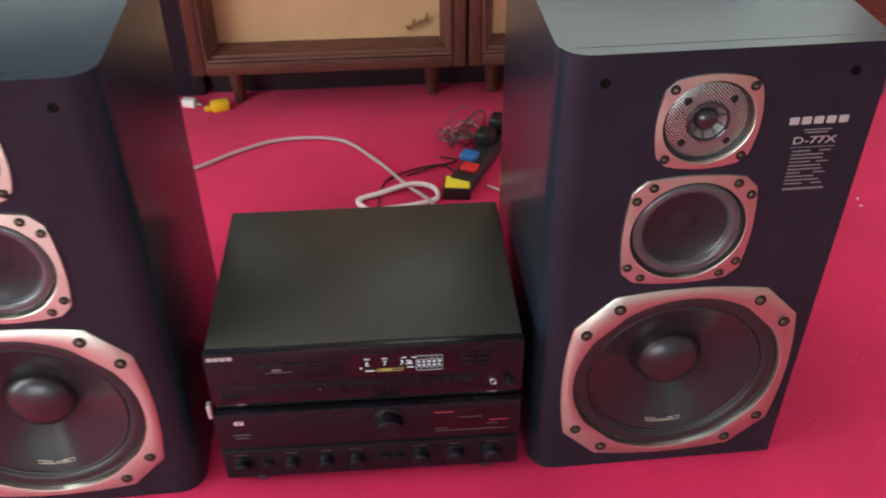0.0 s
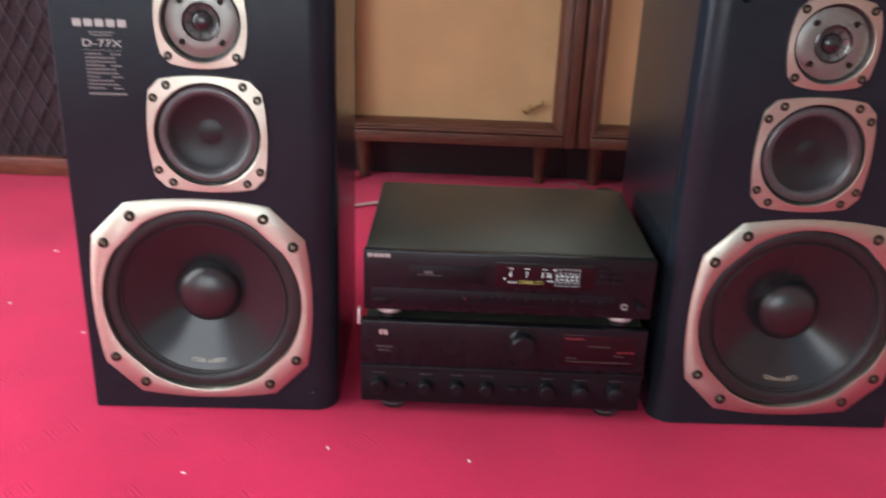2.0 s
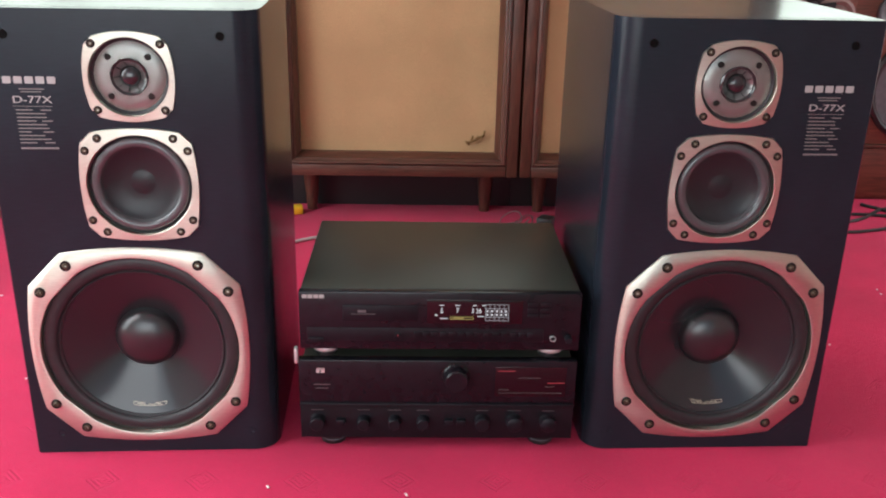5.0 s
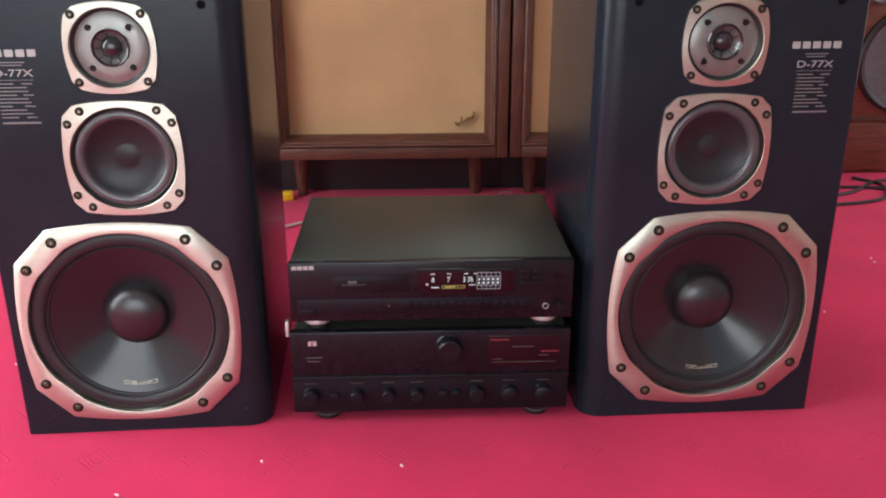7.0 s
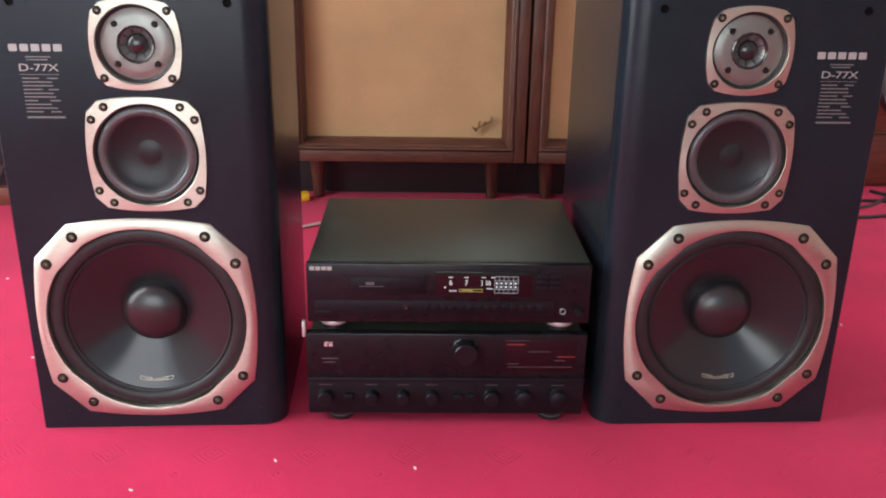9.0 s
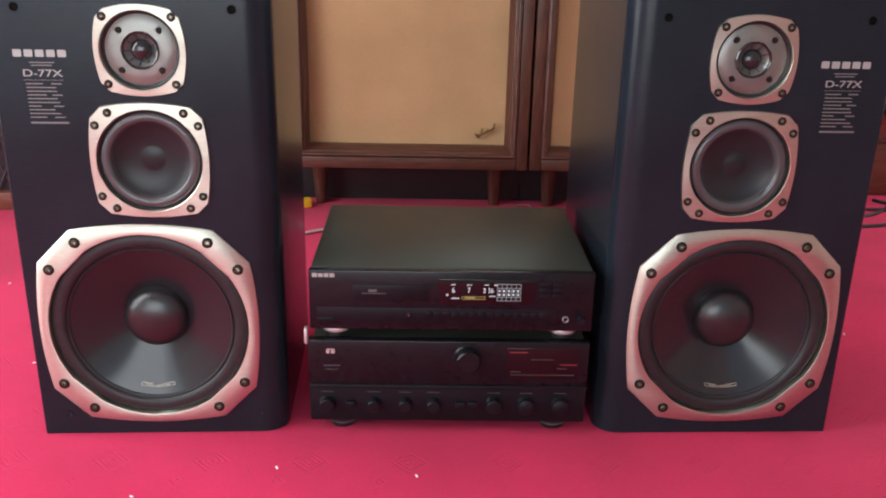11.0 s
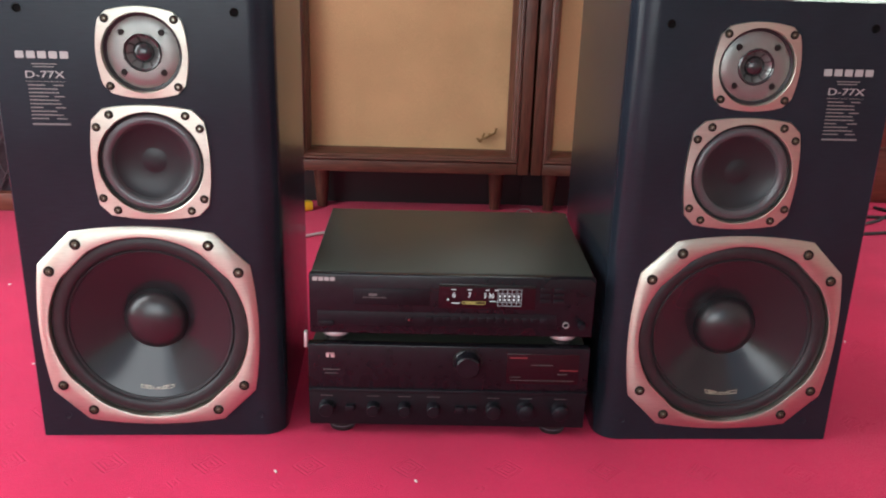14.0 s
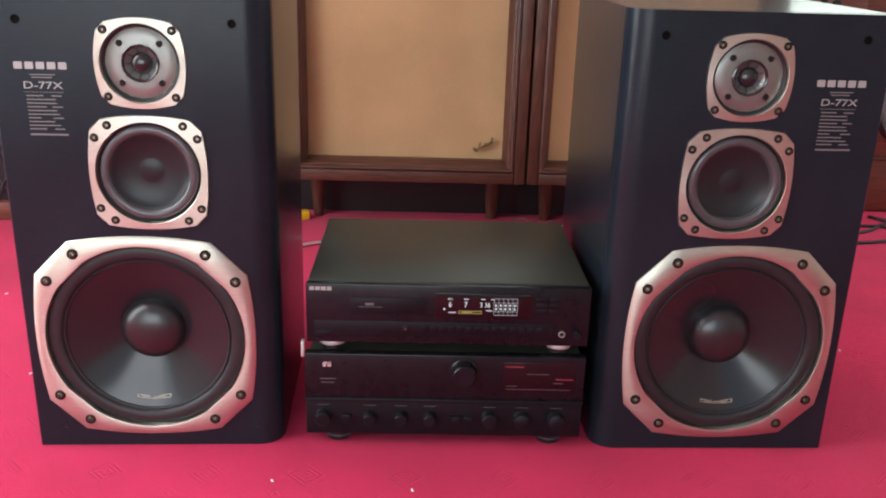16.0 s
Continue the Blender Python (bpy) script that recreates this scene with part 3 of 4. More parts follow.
# ---- stereo stack ----
def cd_player():
    y0, x0, x1, zb, zt = 0.894, -0.246, 0.192, 0.176, 0.275
    t = thing("cd_player", pose(0, 0, 0), "black compact disc player with lit display on the amplifier", "CD player")
    part("lid", box(x0 + 0.002, x1 - 0.002, y0 + 0.014, y0 + 0.333, zb + 0.004, zt, 0.003), CDTOP, t, "dark grey textured metal lid")
    part("front_panel", box(x0, x1, y0, y0 + 0.0145, zb, zt - 0.001, 0.0025), PANEL, t, "glossy black front panel")
    part("disc_tray", box(-0.178, -0.062, y0 - 0.0022, y0 + 0.001, 0.226, 0.252, 0.0008), PANEL2, t)
    part("tray_print", bars([(-0.155, -0.142, 0.2405, 0.2445), (-0.165, -0.128, 0.2375, 0.2383)], y0 - 0.0023), FAINT, t)
    part("display_window", box(-0.048, 0.100, y0 - 0.0010, y0 + 0.001, 0.222, 0.262, 0.0006), WINDOWBLACK, t, "black glass display window")
    part("brand_mark", bars([(x0 + 0.006 + k * 0.0088, x0 + 0.0132 + k * 0.0088, 0.2632, 0.2692) for k in range(4)], y0 - 0.0004), PRINT, t, "white maker's mark in plain blocks")
    yd = y0 - 0.0016
    for body, x in (("6", -0.0250), ("7", -0.0010)):
        lettering(body, 0.0125, x, yd, 0.2440, GLOW, t, "display_digit", "glowing white digit", stretch=0.8)
    lettering("3 36", 0.0115, 0.0285, yd, 0.2440, GLOW, t, "display_digit", "glowing white digits", stretch=0.8)
    marks = [(-0.0290, -0.0215, 0.2530, 0.2540), (-0.0045, 0.0030, 0.2530, 0.2540), (0.0225, 0.0290, 0.2530, 0.2540), (0.0370, 0.0430, 0.2530, 0.2540),
             (-0.0280, -0.0160, 0.2305, 0.2318), (-0.0355, -0.0325, 0.2355, 0.2380), (0.0300, 0.0400, 0.2345, 0.2355)]
    part("display_marks", bars(marks, yd), GLOW, t)
    part("display_gold_bar", bars([(-0.0120, 0.0240, 0.2335, 0.2343), (-0.0120, 0.0240, 0.2295, 0.2303), (-0.0120, -0.0112, 0.2303, 0.2335), (0.0232, 0.0240, 0.2303, 0.2335), (-0.0070, 0.0090, 0.2310, 0.2328)], yd), GLOWGOLD, t)
    grid = [(0.0420 + 0.0072 * k, 0.0428 + 0.0072 * k, 0.2275, 0.2555) for k in range(6)] + [(0.0420, 0.0788, z, z + 0.0008) for z in (0.2275, 0.2335, 0.2480, 0.2547)]
    part("display_grid", bars(grid, yd), GLOWDIM, t)
    dots = []
    for k in range(5):
        for j in range(2):
            dots.append((0.0442 + 0.0072 * k, 0.0470 + 0.0072 * k, 0.2365 + 0.0060 * j, 0.2395 + 0.0060 * j))
    part("display_dots", bars(dots, yd), GLOW, t)
    for k in range(3):
        for j in range(2):
            part("button", box(0.108 + 0.020 * j, 0.124 + 0.020 * j, y0 - 0.0025, y0 + 0.001, 0.2330 + 0.0095 * k, 0.2388 + 0.0095 * k, 0.0006), PANEL2, t)
    for k in range(14):
        xx = -0.068 + 0.0136 * k
        part("button", box(xx, xx + 0.0112, y0 - 0.003, y0 + 0.001, 0.1990, 0.2085, 0.0008), PANEL2, t)
    part("button_print", bars([(-0.066 + 0.0136 * k, -0.060 + 0.0136 * k, 0.2105, 0.2113) for k in range(14)] + [(-0.195, -0.105, 0.2065, 0.2072), (-0.228, -0.212, 0.2005, 0.2011)], y0 - 0.0004), FAINT, t)
    part("power_switch", box(-0.232, -0.208, y0 - 0.003, y0 + 0.001, 0.188, 0.197, 0.001), PANEL2, t)
    part("button", box(-0.098, -0.088, y0 - 0.003, y0 + 0.001, 0.196, 0.207, 0.001), PANEL2, t)
    part("status_light", bars([(-0.0940, -0.0920, 0.2010, 0.2030)], y0 - 0.0031), REDMARK, t)
    part("lower_trim", box(x0 + 0.012, 0.135, y0 - 0.0012, y0 + 0.001, 0.1905, 0.2135, 0.0005), PANEL2, t)
    part("headphone_jack", lathe([(0.0038, y0 + 0.002), (0.0038, y0 - 0.002), (0.0041, y0 - 0.003), (0.0046, y0 - 0.003), (0.0050, y0 - 0.001), (0.0050, y0 + 0.001)], 0.150, 0.197, 20), CHROME, t, "small chrome headphone socket")
    part("volume_knob", lathe([(0, y0 - 0.011), (0.0048, y0 - 0.011), (0.0056, y0 - 0.009), (0.006, y0 + 0.001)], 0.174, 0.198, 20), PANEL2, t)
    for fx in (-0.208, 0.150):
        for fy in (y0 + 0.030, y0 + 0.275):
            ft = part("foot", upright([(0, 0.1575), (0.017, 0.1575), (0.0185, 0.159), (0.0185, 0.1665), (0, 0.1665)], fx, fy), BLACKPL, t, "round black foot")
            part("foot_cap", upright([(0.0180, 0.1660), (0.0215, 0.1662), (0.0230, 0.1680), (0.0230, 0.1720), (0.0205, 0.1765), (0, 0.1770)], fx, fy), CHROME, ft, "polished silver upper tier")
    return t


def knob(parent, x, z, r, y, length):
    bm = lathe([(0, y - length), (r * 0.86, y - length), (r, y - length + 0.0015), (r, y - 0.003), (r * 1.08, y - 0.002), (r * 1.08, y + 0.001)], x, z, 28)
    return part("knob", bm, PANEL2, parent)


def amplifier():
    y0, x0, x1 = 0.893, -0.250, 0.192
    t = thing("amplifier", pose(0, 0, 0), "black stereo amplifier with a row of knobs under the player", "amplifier")
    part("case", box(x0 + 0.006, x1 - 0.006, y0 + 0.016, y0 + 0.345, 0.014, 0.156, 0.002), CDTOP, t, "dark metal case")
    part("upper_panel", box(x0, x1, y0, y0 + 0.017, 0.079, 0.157, 0.002), PANEL, t, "glossy black upper panel")
    part("lower_panel", box(x0, x1, y0 + 0.004, y0 + 0.017, 0.013, 0.0775, 0.002), PANEL2, t, "satin black lower panel")
    part("panel_ledge", box(x0, x1, y0 - 0.003, y0 + 0.006, 0.0745, 0.0805, 0.0015), PANEL2, t)
    part("brand_mark", bars([(-0.2215, -0.2165, 0.1350, 0.1420), (-0.2145, -0.2085, 0.1350, 0.1430), (-0.2200, -0.2100, 0.1405, 0.1430)], y0 - 0.0003), ORANGE, t, "small orange mark in plain shapes")
    part("brand_print", bars([(-0.226, -0.200, 0.1135, 0.1145), (-0.224, -0.204, 0.1070, 0.1078)], y0 - 0.0003), FAINT, t)
    kb = part("volume_knob", lathe([(0, y0 - 0.024), (0.0165, y0 - 0.024), (0.0185, y0 - 0.022), (0.0195, y0 - 0.004), (0.0215, y0 - 0.002), (0.0215, y0 + 0.001)], 0.000, 0.131, 40), PANEL, t, "large glossy black volume knob")
    part("knob_ring", lathe([(0.0217, y0 + 0.001), (0.0217, y0 - 0.0022), (0.0226, y0 - 0.0022), (0.0232, y0 + 0.001)], 0.000, 0.131, 40), BOLT, kb)
    part("selector_window", box(0.062, 0.176, y0 - 0.0008, y0 + 0.001, 0.094, 0.147, 0.0006), WINDOWBLACK, t, "dark glossy selector window")
    part("red_indicator", bars([(0.066, 0.094, 0.1395, 0.1406)], y0 - 0.0009), REDMARK, t, "thin red indicator line")
    part("red_indicator", bars([(0.146, 0.174, 0.1185, 0.1195)], y0 - 0.0009), REDMARK, t, "thin red indicator line")
    part("panel_print", bars([(0.068, 0.085, 0.1060, 0.1066), (0.142, 0.158, 0.1120, 0.1126), (0.068, 0.170, 0.1005, 0.1010), (0.100, 0.135, 0.1275, 0.1280)], y0 - 0.0009), FAINT, t)
    for x, r in ((-0.222, 0.012), (-0.148, 0.010), (-0.098, 0.010), (-0.052, 0.010), (0.044, 0.012), (0.096, 0.013), (0.151, 0.013)):
        knob(t, x, 0.046, r, y0 + 0.004, 0.016)
    for x in (-0.185, -0.010, 0.010):
        part("button", box(x - 0.007, x + 0.007, y0 - 0.003, y0 + 0.005, 0.040, 0.050, 0.001), PANEL2, t)
    for x in (-0.222, -0.148, -0.098, -0.052, 0.044, 0.096, 0.151):
        part("knob_print", bars([(x - 0.010, x + 0.010, 0.0650, 0.0658)], y0 + 0.0037), FAINT, t)
    part("side_bracket", box(-0.2555, -0.2505, y0 + 0.001, y0 + 0.012, 0.150, 0.176, 0.001), CHROME, t, "small bright metal bracket")
    for fx in (-0.200, 0.145):
        for fy in (y0 + 0.035, y0 + 0.300):
            part("foot", upright([(0, FLOOR), (0.020, FLOOR), (0.022, 0.000), (0.022, 0.015), (0, 0.015)], fx, fy), BLACKPL, t)
            part("foot_ring", upright([(0.0219, 0.0015), (0.0226, 0.0018), (0.0226, 0.0034), (0.0219, 0.0038)], fx, fy), GREYCONE, t, "dull grey metal foot ring")
    return t


amplifier()
cd_player()


# ---- vintage cabinets behind ----
def tapered_leg(parent, x, y, top, r0=0.026, r1=0.015, lean=0.0):
    bm = upright([(0, FLOOR), (r1, FLOOR), (r1 * 1.02, 0.002), (r0, top), (0, top)], 0, 0, 20)
    for v in bm.verts:
        f = 1 - v.co.z / top
        v.co.x += x + lean * f
        v.co.y += y
    return part("leg", bm, WALNUT, parent)


def cloth_cabinet(x0, x1, label):
    yf, yb, zb, zt = 1.996, 2.42, 0.138, 1.04
    t = thing("speaker_cabinet", pose(0, 0, 0), label, "speaker cabinet", "pair of vintage cabinets")
    w = 0.030
    for name, a in (("side_board", (x0, x0 + w, yf + 0.004, yb, zb, zt)), ("side_board", (x1 - w, x1, yf + 0.004, yb, zb, zt)), ("top_board", (x0 + w + 0.001, x1 - w - 0.001, yf + 0.004, yb, zt - w, zt)), ("bottom_board", (x0 + w + 0.001, x1 - w - 0.001, yf + 0.004, yb, zb, zb + 0.031))):
        part(name, box(*a, 0.003), WALNUT if name == "side_board" else WALNUT_LEVEL, t)
    part("back_board", box(x0 + w, x1 - w, yb - 0.012, yb - 0.002, zb + 0.02, zt - w), WALNUT, t)
    # stepped inner moulding that steps back to the cloth
    o, i = w + 0.001, w + 0.030
    rect_o = [(x0 + o, zb + 0.032), (x1 - o, zb + 0.032), (x1 - o, zt - o), (x0 + o, zt - o)]
    rect_i = [(x0 + i, zb + 0.056), (x1 - i, zb + 0.056), (x1 - i, zt - i), (x0 + i, zt - i)]
    steps = []
    for f, y in ((0.0, 0.020), (0.0, 0.006), (0.20, 0.001), (0.34, 0.003), (0.42, 0.014), (0.60, 0.018), (0.68, 0.030), (1.0, 0.046), (1.0, 0.075)):
        steps.append([(a + (c - a) * f, yf + y, b + (d - b) * f) for (a, b), (c, d) in zip(rect_o, rect_i)])
    for k in range(4):
        bm = bmesh.new()
        rows = [(bm.verts.new(r[k]), bm.verts.new(r[(k + 1) % 4])) for r in steps]
        for (a, b), (c, d) in zip(rows, rows[1:]):
            bm.faces.new((a, b, d, c))
        part("moulding", bm, WALNUT if k % 2 else WALNUT_LEVEL, t, "stepped walnut moulding", smooth=False)
    # cloth with a gentle sag
    bm = bmesh.new()
    nx, nz = 40, 40
    gx0, gx1, gz0, gz1 = x0 + i - 0.002, x1 - i + 0.002, zb + 0.054, zt - i + 0.002
    g = [[bm.verts.new((gx0 + (gx1 - gx0) * a / nx, yf + 0.066 - 0.006 * noise.noise((a * 0.11 + x0 * 9, b * 0.05, 3)), gz0 + (gz1 - gz0) * b / nz)) for b in range(nz + 1)] for a in range(nx + 1)]
    for a in range(nx):
        for b in range(nz):
            bm.faces.new((g[a][b], g[a + 1][b], g[a + 1][b + 1], g[a][b + 1]))
    part("grille_cloth", bm, CLOTH, t, "tan woven grille cloth")
    # slanted script badge as plain strokes
    bx, bz = gx1 - 0.055, gz0 + 0.040
    bm = bmesh.new()
    for dx, dz, ln, ang in ((0, 0, 0.056, 27), (-0.022, -0.010, 0.017, -40), (-0.010, 0.004, 0.014, 75), (0.004, 0.004, 0.013, 60), (0.022, 0.016, 0.018, 75)):
        b2 = box(-ln / 2, ln / 2, -0.002, 0.002, -0.003, 0.003, 0.0008)
        bmesh.ops.transform(b2, matrix=Matrix.Translation((bx + dx, yf + 0.052, bz + dz)) @ Matrix.Rotation(-radians(ang), 4, "Y"), verts=b2.verts[:])
        me = bpy.data.meshes.new("tmp")
        b2.to_mesh(me)
        b2.free()
        bm.from_mesh(me)
        bpy.data.meshes.remove(me)
    part("badge", bm, BRASS, t, "slanted tarnished brass badge in plain strokes")
    # added black board stands in for the deep shade behind the front legs
    part("under_shade_board", box(x0 - 0.003, x1 + 0.003, yf + 0.20, yf + 0.22, FLOOR, zb - 0.001), BLACKPL, t, "black board added for the shade under the cabinet")
    for lx in (x0 + 0.075, x1 - 0.075):
        for ly in (yf + 0.155, yb - 0.06):
            tapered_leg(t, lx, ly, zb - 0.0015)
    return t


cloth_cabinet(-0.447, 0.207, "vintage walnut cabinet with tan cloth grille on tapered legs")
cloth_cabinet(0.214, 0.868, "vintage walnut cabinet with tan cloth grille beside its twin")


def lattice_cabinet(x0, x1, label):
    yf, yb, zb, zt = 2.030, 2.545, 0.012, 0.655
    t = thing("speaker_cabinet", pose(0, 0, 0), label, "speaker cabinet", "pair of lattice fronted cabinets")
    w = 0.022
    for name, a in (("side_board", (x0, x0 + w, yf, yb, zb, zt)), ("side_board", (x1 - w, x1, yf, yb, zb, zt)), ("top_board", (x0 + w + 0.001, x1 - w - 0.001, yf, yb, zt - w, zt)), ("plinth", (x0 + w + 0.001, x1 - w - 0.001, yf, yb, FLOOR, 0.045))):
        part(name, box(*a, 0.003), MAHOGANY, t)
    part("grille_cloth", box(x0 + w + 0.001, x1 - w - 0.001, yf + 0.022, yf + 0.034, 0.046, zt - w - 0.001), DARKCLOTH, t, "dark plum grille cloth")
    part("back_board", box(x0 + w, x1 - w, yb - 0.012, yb - 0.002, 0.05, zt - w), MAHOGANY, t)
    # crossed slats over the cloth
    gx0, gx1, gz0, gz1 = x0 + w + 0.002, x1 - w - 0.002, 0.048, zt - w - 0.002
    for dirn in (1, -1):
        k = -18
        while k < 30:
            c = gx0 + k * 0.052
            k += 1
            slope = 1.9
            pts = []
            for z in (gz0, gz1):
                pts.append((c + dirn * (z - (gz0 if dirn > 0 else gz1) * 1.0) / slope, z))
            (xa, za), (xb, zb2) = pts
            # clip to the opening
            def at_x(x):
                return za + (x - xa) * (zb2 - za) / (xb - xa)
            lo, hi = min(xa, xb), max(xa, xb)
            lo2, hi2 = max(lo, gx0), min(hi, gx1)
            if hi2 - lo2 < 0.02:
                continue
            p, q = Vector((lo2, 0, at_x(lo2))), Vector((hi2, 0, at_x(hi2)))
            ln = (q - p).length
            bm = box(-ln / 2, ln / 2, -0.0025, 0.0025, -0.0022, 0.0022, 0.0008, seg=1)
            ang = math.atan2(q.z - p.z, q.x - p.x)
            mid = (p + q) / 2
            bmesh.ops.transform(bm, matrix=Matrix.Translation((mid.x, yf + (0.013 if dirn > 0 else 0.019), mid.z)) @ Matrix.Rotation(-ang, 4, "Y"), verts=bm.verts[:])
            part("slat", bm, LATTICE, t)
    return t


lattice_cabinet(-1.640, -1.148, "mahogany cabinet with dark diagonal lattice grille on carpet")
lattice_cabinet(-1.136, -0.655, "mahogany cabinet with dark diagonal lattice grille")


def small_speaker(x, y, z, w, h, d, label):
    t = thing("small_speaker", pose(x, y, z), label, "speaker", "small white speakers")
    part("body", box(-w / 2, w / 2, 0, d, 0, h, 0.012, seg=3), WHITEBOX, t)
    part("surround", lathe([(w * 0.40, 0.001), (w * 0.40, -0.004), (w * 0.36, -0.006), (w * 0.33, 0.000)], 0, h * 0.5, 32), BLACKPL, t)
    part("cone", lathe([(w * 0.335, -0.001), (w * 0.2, -0.0025), (w * 0.13, -0.003), (w * 0.12, -0.008), (w * 0.06, -0.012), (0, -0.013)], 0, h * 0.5, 32), GREYCONE, t)
    for sx in (-1, 1):
        part("screw", lathe([(0, -0.003), (0.004, -0.003), (0.005, 0.001)], sx * w * 0.40, h * 0.10, 10), BOLT, t)
    return t


small_speaker(-1.47, 2.40, 0.655, 0.12, 0.16, 0.12, "small white loudspeaker on the mahogany cabinet")
small_speaker(-1.11, 2.40, 0.655, 0.13, 0.17, 0.12, "small white loudspeaker on the mahogany cabinet")


def navy_box(x0, x1, yf, yb, zt, label):
    t = thing("equipment_case", pose(0, 0, 0), label, "equipment case")
    part("body", box(x0, x1, yf, yb, FLOOR, zt, 0.008), NAVY, t)
    for a, b in ((x0, x0 + 0.03), (x1 - 0.03, x1)):
        part("edge_strip", box(a, b, yf - 0.004, yf + 0.004, 0.01, zt - 0.01, 0.002), BLACKPL, t)
    return t


navy_box(-0.652, -0.464, 2.175, 2.50, 0.618, "dark navy equipment case between the cabinets")
small_speaker(-0.578, 2.185, 0.618, 0.116, 0.185, 0.12, "small white framed loudspeaker on a dark case")
navy_box(-1.640, -0.66, 2.555, 2.615, 0.78, "long dark navy case against the wall")


# ---- right-hand speaker with a bare woofer ----
def bare_speaker():
    t = thing("wooden_speaker", pose(0, 0, 0), "brown wooden loudspeaker with exposed large woofer on carpet", "loudspeaker")
    x0, x1, yf, yb, zt = 1.135, 1.700, 2.300, 2.610, 0.640
    part("cabinet", box(x0, x1, yf + 0.008, yb, FLOOR, zt, 0.004), MAHOGANY, t)
    part("lower_board", box(x0 + 0.03, x1, yf, yf + 0.012, 0.006, 0.160, 0.003), MAHOGANY, t, "reddish lower board")
    part("trim_strip", box(x0 + 0.03, x1, yf - 0.006, yf + 0.010, 0.161, 0.172, 0.002), WALNUT, t)
    cx, cz = 1.455, 0.345
    part("woofer_ring", lathe([(0.165, yf + 0.010), (0.165, yf - 0.002), (0.155, yf - 0.006), (0.145, yf - 0.002), (0.140, yf + 0.009)], cx, cz, 56), BLACKPL, t, "black woofer ring")
    part("woofer_cone", lathe([(0.142, yf + 0.004), (0.12, yf + 0.0062), (0.08, yf + 0.0072), (0.05, yf + 0.0075), (0.045, yf - 0.002), (0.025, yf - 0.010), (0, yf - 0.013)], cx, cz, 56), GREYCONE, t, "grey paper woofer cone")
    part("tweeter", lathe([(0.055, yf + 0.010), (0.055, yf - 0.004), (0.048, yf - 0.007), (0.03, yf + 0.002), (0.015, yf - 0.004), (0, yf - 0.006)], 1.33, 0.565, 32), GREYCONE, t)
    return t


bare_speaker()


def horn_cabinet():
    """Low mahogany cabinet whose top carries a rosette and a round driver."""
    t = thing("wooden_radio", pose(0, 0, 0), "mahogany cabinet with a dark rosette and round speaker", "wooden cabinet")
    x0, x1, yf, yb = 0.885, 1.120, 2.110, 2.45
    part("body", box(x0, x1, yf, yb, 0.470, 0.735, 0.004), MAHOGANY, t)
    part("lower_panel", box(x0 + 0.004, x1 - 0.004, yf + 0.020, yb, FLOOR, 0.469, 0.004), NAVY, t, "dark recessed lower panel")
    part("shelf_edge", box(x0 + 0.03, x1 - 0.002, yf - 0.014, yf + 0.004, 0.655, 0.675, 0.003), WALNUT, t)
    part("rosette_plate", lathe([(0.062, yf + 0.002), (0.062, yf - 0.006), (0.050, yf - 0.010), (0, yf - 0.010)], 0.995, 0.600, 32), ROSE, t)
    for k in range(8):
        a = 2 * math.pi * k / 8
        bm = box(0.012, 0.060, -0.006, 0.001, -0.009, 0.009, 0.002, seg=1)
        for v in bm.verts:
            v.co.z *= 0.45 + v.co.x * 14
        bmesh.ops.transform(bm, matrix=Matrix.Translation((0.995, yf - 0.010, 0.600)) @ Matrix.Rotation(a, 4, "Y"), verts=bm.verts[:])
        part("rosette_petal", bm, BLACKPL, t)
    part("rosette_hub", lathe([(0, yf - 0.020), (0.010, yf - 0.018), (0.013, yf - 0.009)], 0.995, 0.600, 16), GREYCONE, t)
    part("round_driver", lathe([(0.046, yf + 0.002), (0.046, yf - 0.006), (0.038, yf - 0.009), (0.028, yf - 0.002), (0.016, yf - 0.008), (0, yf - 0.011)], 1.070, 0.575, 32), ROSE, t, "round driver with dull rim")
    return t


horn_cabinet()


# ---- things on the carpet ----
def cable(name, points, radius, mat, label):
    ob = part(name, tube([(x, y, z + FLOOR) for x, y, z in points], radius), mat)
    return tagged(ob, label, "cable")


cable("flat_cable", [(-0.60, 1.74, 0.006), (-0.445, 1.806, 0.007), (-0.35, 1.875, 0.007), (-0.246, 1.923, 0.007), (-0.109, 1.912, 0.007), (-0.02, 1.81, 0.008), (0.049, 1.696, 0.009), (0.10, 1.62, 0.012), (0.12, 1.54, 0.008)], 0.0042, GREYWIRE, "grey cable curving across the red carpet")
cable("white_cable", [(0.02, 1.56, 0.006), (-0.060, 1.640, 0.006), (-0.01, 1.668, 0.010), (0.06, 1.690, 0.016), (0.108, 1.675, 0.014), (0.112, 1.640, 0.008), (0.06, 1.622, 0.006), (0.00, 1.612, 0.006), (-0.04, 1.60, 0.006)], 0.0058, WHITEWIRE, "white power cord coiled on the carpet")
for k, (dx, dy, rr) in enumerate(((0.0, 0.0, 0.030), (0.02, 0.03, 0.038), (-0.015, 0.02, 0.026))):
    cable("thin_wire", [(0.183 + dx + rr * math.cos(a * 0.9 + k), 1.885 + dy + rr * math.sin(a * 0.9 + k), 0.004 + 0.008 * (1 + math.sin(a * 1.7 + k))) for a in range(9)], 0.0017, GREYWIRE if k else BLACKPL, "tangle of thin loose wire on carpet")
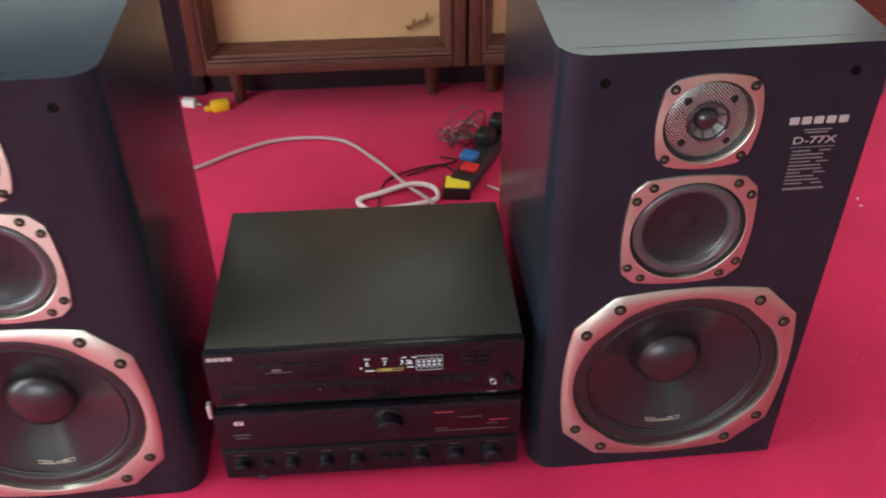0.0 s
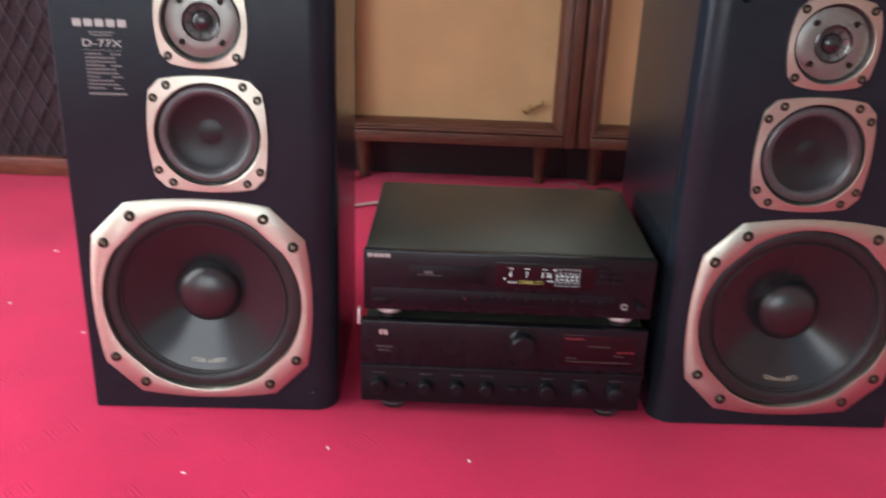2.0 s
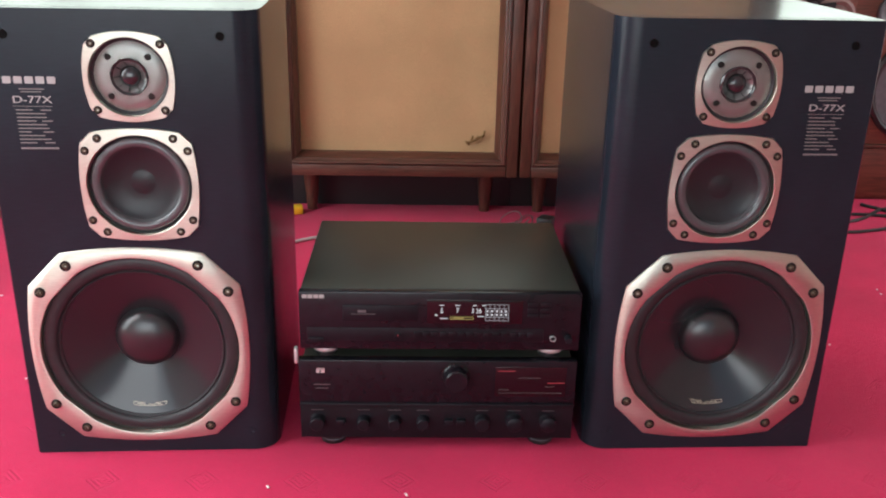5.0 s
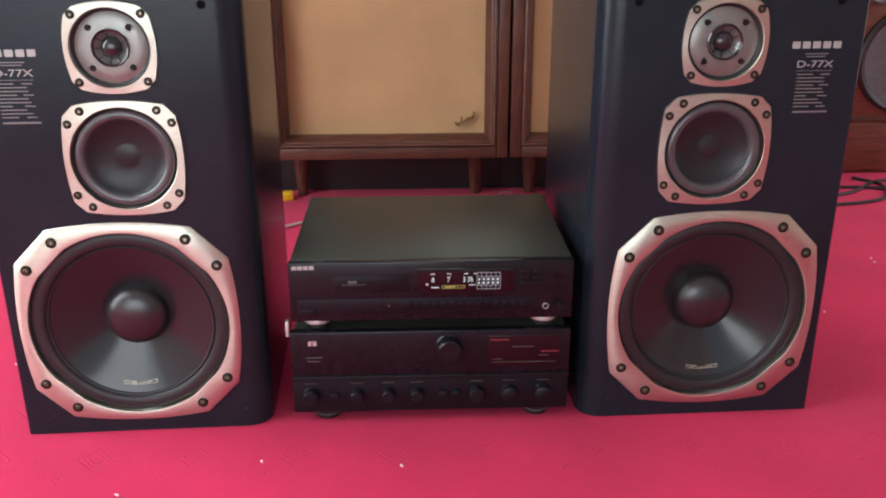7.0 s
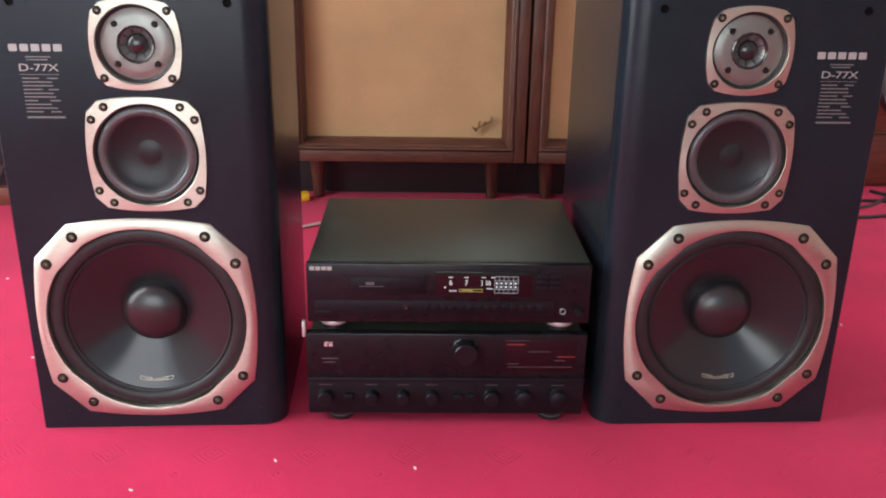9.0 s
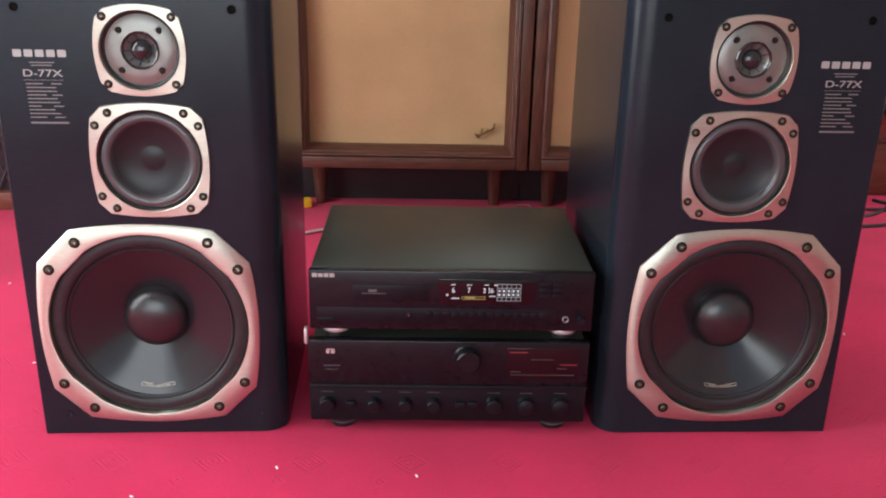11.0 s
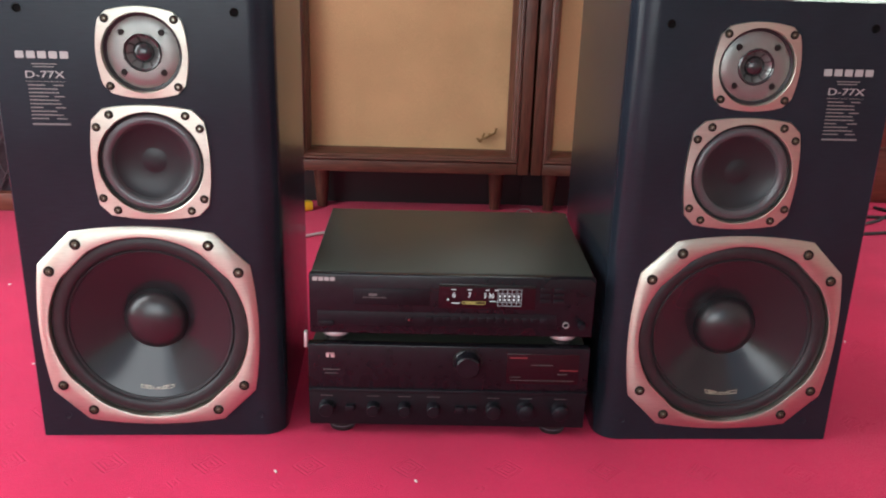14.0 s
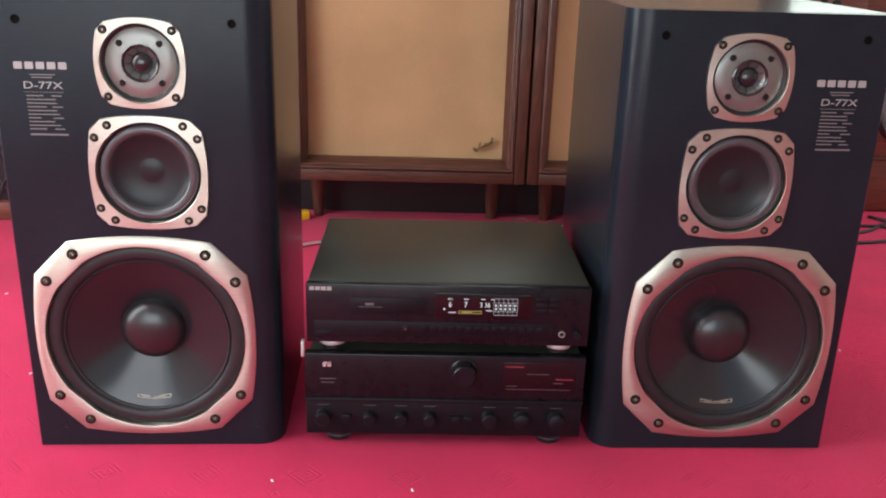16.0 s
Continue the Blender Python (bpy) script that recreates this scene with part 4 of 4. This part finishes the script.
for k in range(4):
    cable("thin_wire", [(0.168 + 0.012 * k + 0.045 * math.sin(1.3 * a + 2 * k), 1.855 + 0.05 * math.cos(1.7 * a + k) + 0.012 * k, 0.006 + 0.052 * abs(math.sin(0.8 * a + k))) for a in range(8)], 0.0013, (DARKWIRE, BLACKPL)[k % 2], "tangle of thin loose wire on carpet")
cable("thin_wire", [(0.188 + 0.030 * math.cos(0.8 * a), 1.930 + 0.02 * math.sin(0.8 * a), 0.045 + 0.020 * math.sin(0.8 * a + 0.6)) for a in range(9)], 0.0014, DARKWIRE, "thin dark grey loop of loose wire on carpet")
cable("thin_wire", [(-0.02, 1.60, 0.003), (0.00, 1.72, 0.003), (0.06, 1.765, 0.004), (0.13, 1.78, 0.006), (0.16, 1.75, 0.004)], 0.0022, BLACKPL, "thin dark wire on carpet")
cable("thin_wire", [(0.05, 1.745, 0.003), (0.11, 1.765, 0.010), (0.17, 1.80, 0.004), (0.13, 1.82, 0.003)], 0.0025, BLACKPL, "thin dark wire on carpet")
cable("thin_wire", [(0.23, 1.69, 0.003), (0.26, 1.665, 0.003), (0.30, 1.63, 0.003)], 0.0025, WHITEWIRE, "short white wire on carpet")


def power_strip():
    t = thing("power_strip", pose(0.245, 1.825, FLOOR, 0, 0, -27), "black power strip with coloured plugs on carpet", "power strip")
    part("body", box(-0.027, 0.027, -0.17, 0.16, 0.0, 0.034, 0.006), BLACKPL, t)
    for k in range(4):
        part("socket", upright([(0, 0.0355), (0.013, 0.0355), (0.016, 0.0345), (0.018, 0.0335)], 0, -0.10 + 0.075 * k), BLACKPL, t)
    part("blue_plug", box(-0.034, 0.006, -0.100, -0.066, 0.0345, 0.050, 0.005), BLUE, t, "blue plug")
    for px, py, hh in ((-0.006, 0.000, 0.066), (0.004, 0.062, 0.074)):
        part("plug", box(px - 0.022, px + 0.020, py - 0.022, py + 0.022, 0.0345, hh, 0.007), BLACKPL, t, "square black plug")
    part("white_plug", box(-0.004, 0.005, 0.122, 0.162, 0.0338, 0.042, 0.003), WHITEBOX, t, "white plug")
    part("red_switch", box(-0.016, 0.022, -0.140, -0.108, 0.0345, 0.044, 0.004), REDPL, t, "red switch")
    return t


power_strip()
t = thing("plug_adapter", pose(0.160, 1.668, FLOOR, 0, 0, -8), "black plug adapter with a bright yellow label", "adapter")
part("body", box(-0.030, 0.032, -0.028, 0.030, 0.0, 0.030, 0.005), BLACKPL, t)
part("label_sticker", box(-0.026, 0.028, -0.024, 0.022, 0.0302, 0.0312), LEMON, t, "yellow sticker")
t = thing("yellow_plug", pose(-0.420, 2.098, FLOOR, 0, 0, 20), "small yellow plastic connector on carpet", "connector")
part("body", box(-0.020, 0.026, -0.014, 0.014, 0.0, 0.026, 0.005), YELLOW, t)
part("tip", box(-0.038, -0.0195, -0.008, 0.008, 0.004, 0.016, 0.003), YELLOW, t)
t = thing("white_plug", pose(-0.500, 2.125, FLOOR, 0, 0, -15), "small white plastic connector on carpet", "connector")
part("body", box(-0.018, 0.020, -0.012, 0.012, 0.0, 0.022, 0.005), WHITEBOX, t)
part("prong", box(0.0195, 0.034, -0.004, 0.004, 0.006, 0.011, 0.001), CHROME, t)

cable("black_cable", [(0.80, 1.95, 0.005), (1.00, 2.02, 0.005), (1.214, 2.083, 0.005), (1.36, 2.20, 0.005), (1.55, 2.22, 0.005), (1.80, 2.30, 0.005)], 0.005, BLACKPL, "black cable lying on the red carpet")
cable("black_cable", [(0.80, 2.07, 0.005), (1.05, 2.12, 0.005), (1.25, 2.14, 0.005), (1.45, 2.10, 0.005), (1.80, 2.08, 0.005)], 0.005, BLACKPL, "black cable lying on the red carpet")
cable("black_cable", [(0.80, 1.90, 0.005), (1.02, 1.96, 0.005), (1.20, 1.99, 0.005), (1.30, 2.04, 0.005), (1.35, 2.16, 0.005), (1.30, 2.24, 0.005)], 0.005, BLACKPL, "black cable lying on the red carpet")

# lint and paper flecks
rnd = random.Random(11)
spots = [(-0.288, 0.787), (-0.077, 0.768), (-0.993, 1.497), (1.03, 1.55), (1.10, 1.44)] + [(rnd.uniform(-1.2, -0.75), rnd.uniform(0.7, 1.6)) for _ in range(3)] + [(rnd.uniform(0.75, 1.2), rnd.uniform(1.1, 1.7)) for _ in range(3)] + [(rnd.uniform(-0.6, 0.7), rnd.uniform(0.55, 0.75)) for _ in range(3)]
for k, (sx, sy) in enumerate(spots):
    bm = box(-0.0035, 0.0035, -0.0016, 0.0016, 0.0, 0.0022, 0.0006, seg=1)
    for v in bm.verts:
        v.co.z += 4 * abs(v.co.x) ** 1.5
    ob = part("lint_fleck", bm, LINT)
    ob.matrix_world = pose(sx, sy, FLOOR, 0, 0, rnd.uniform(0, 180))
    tagged(ob, "tiny pale fleck of lint on carpet", "lint", "lint flecks")
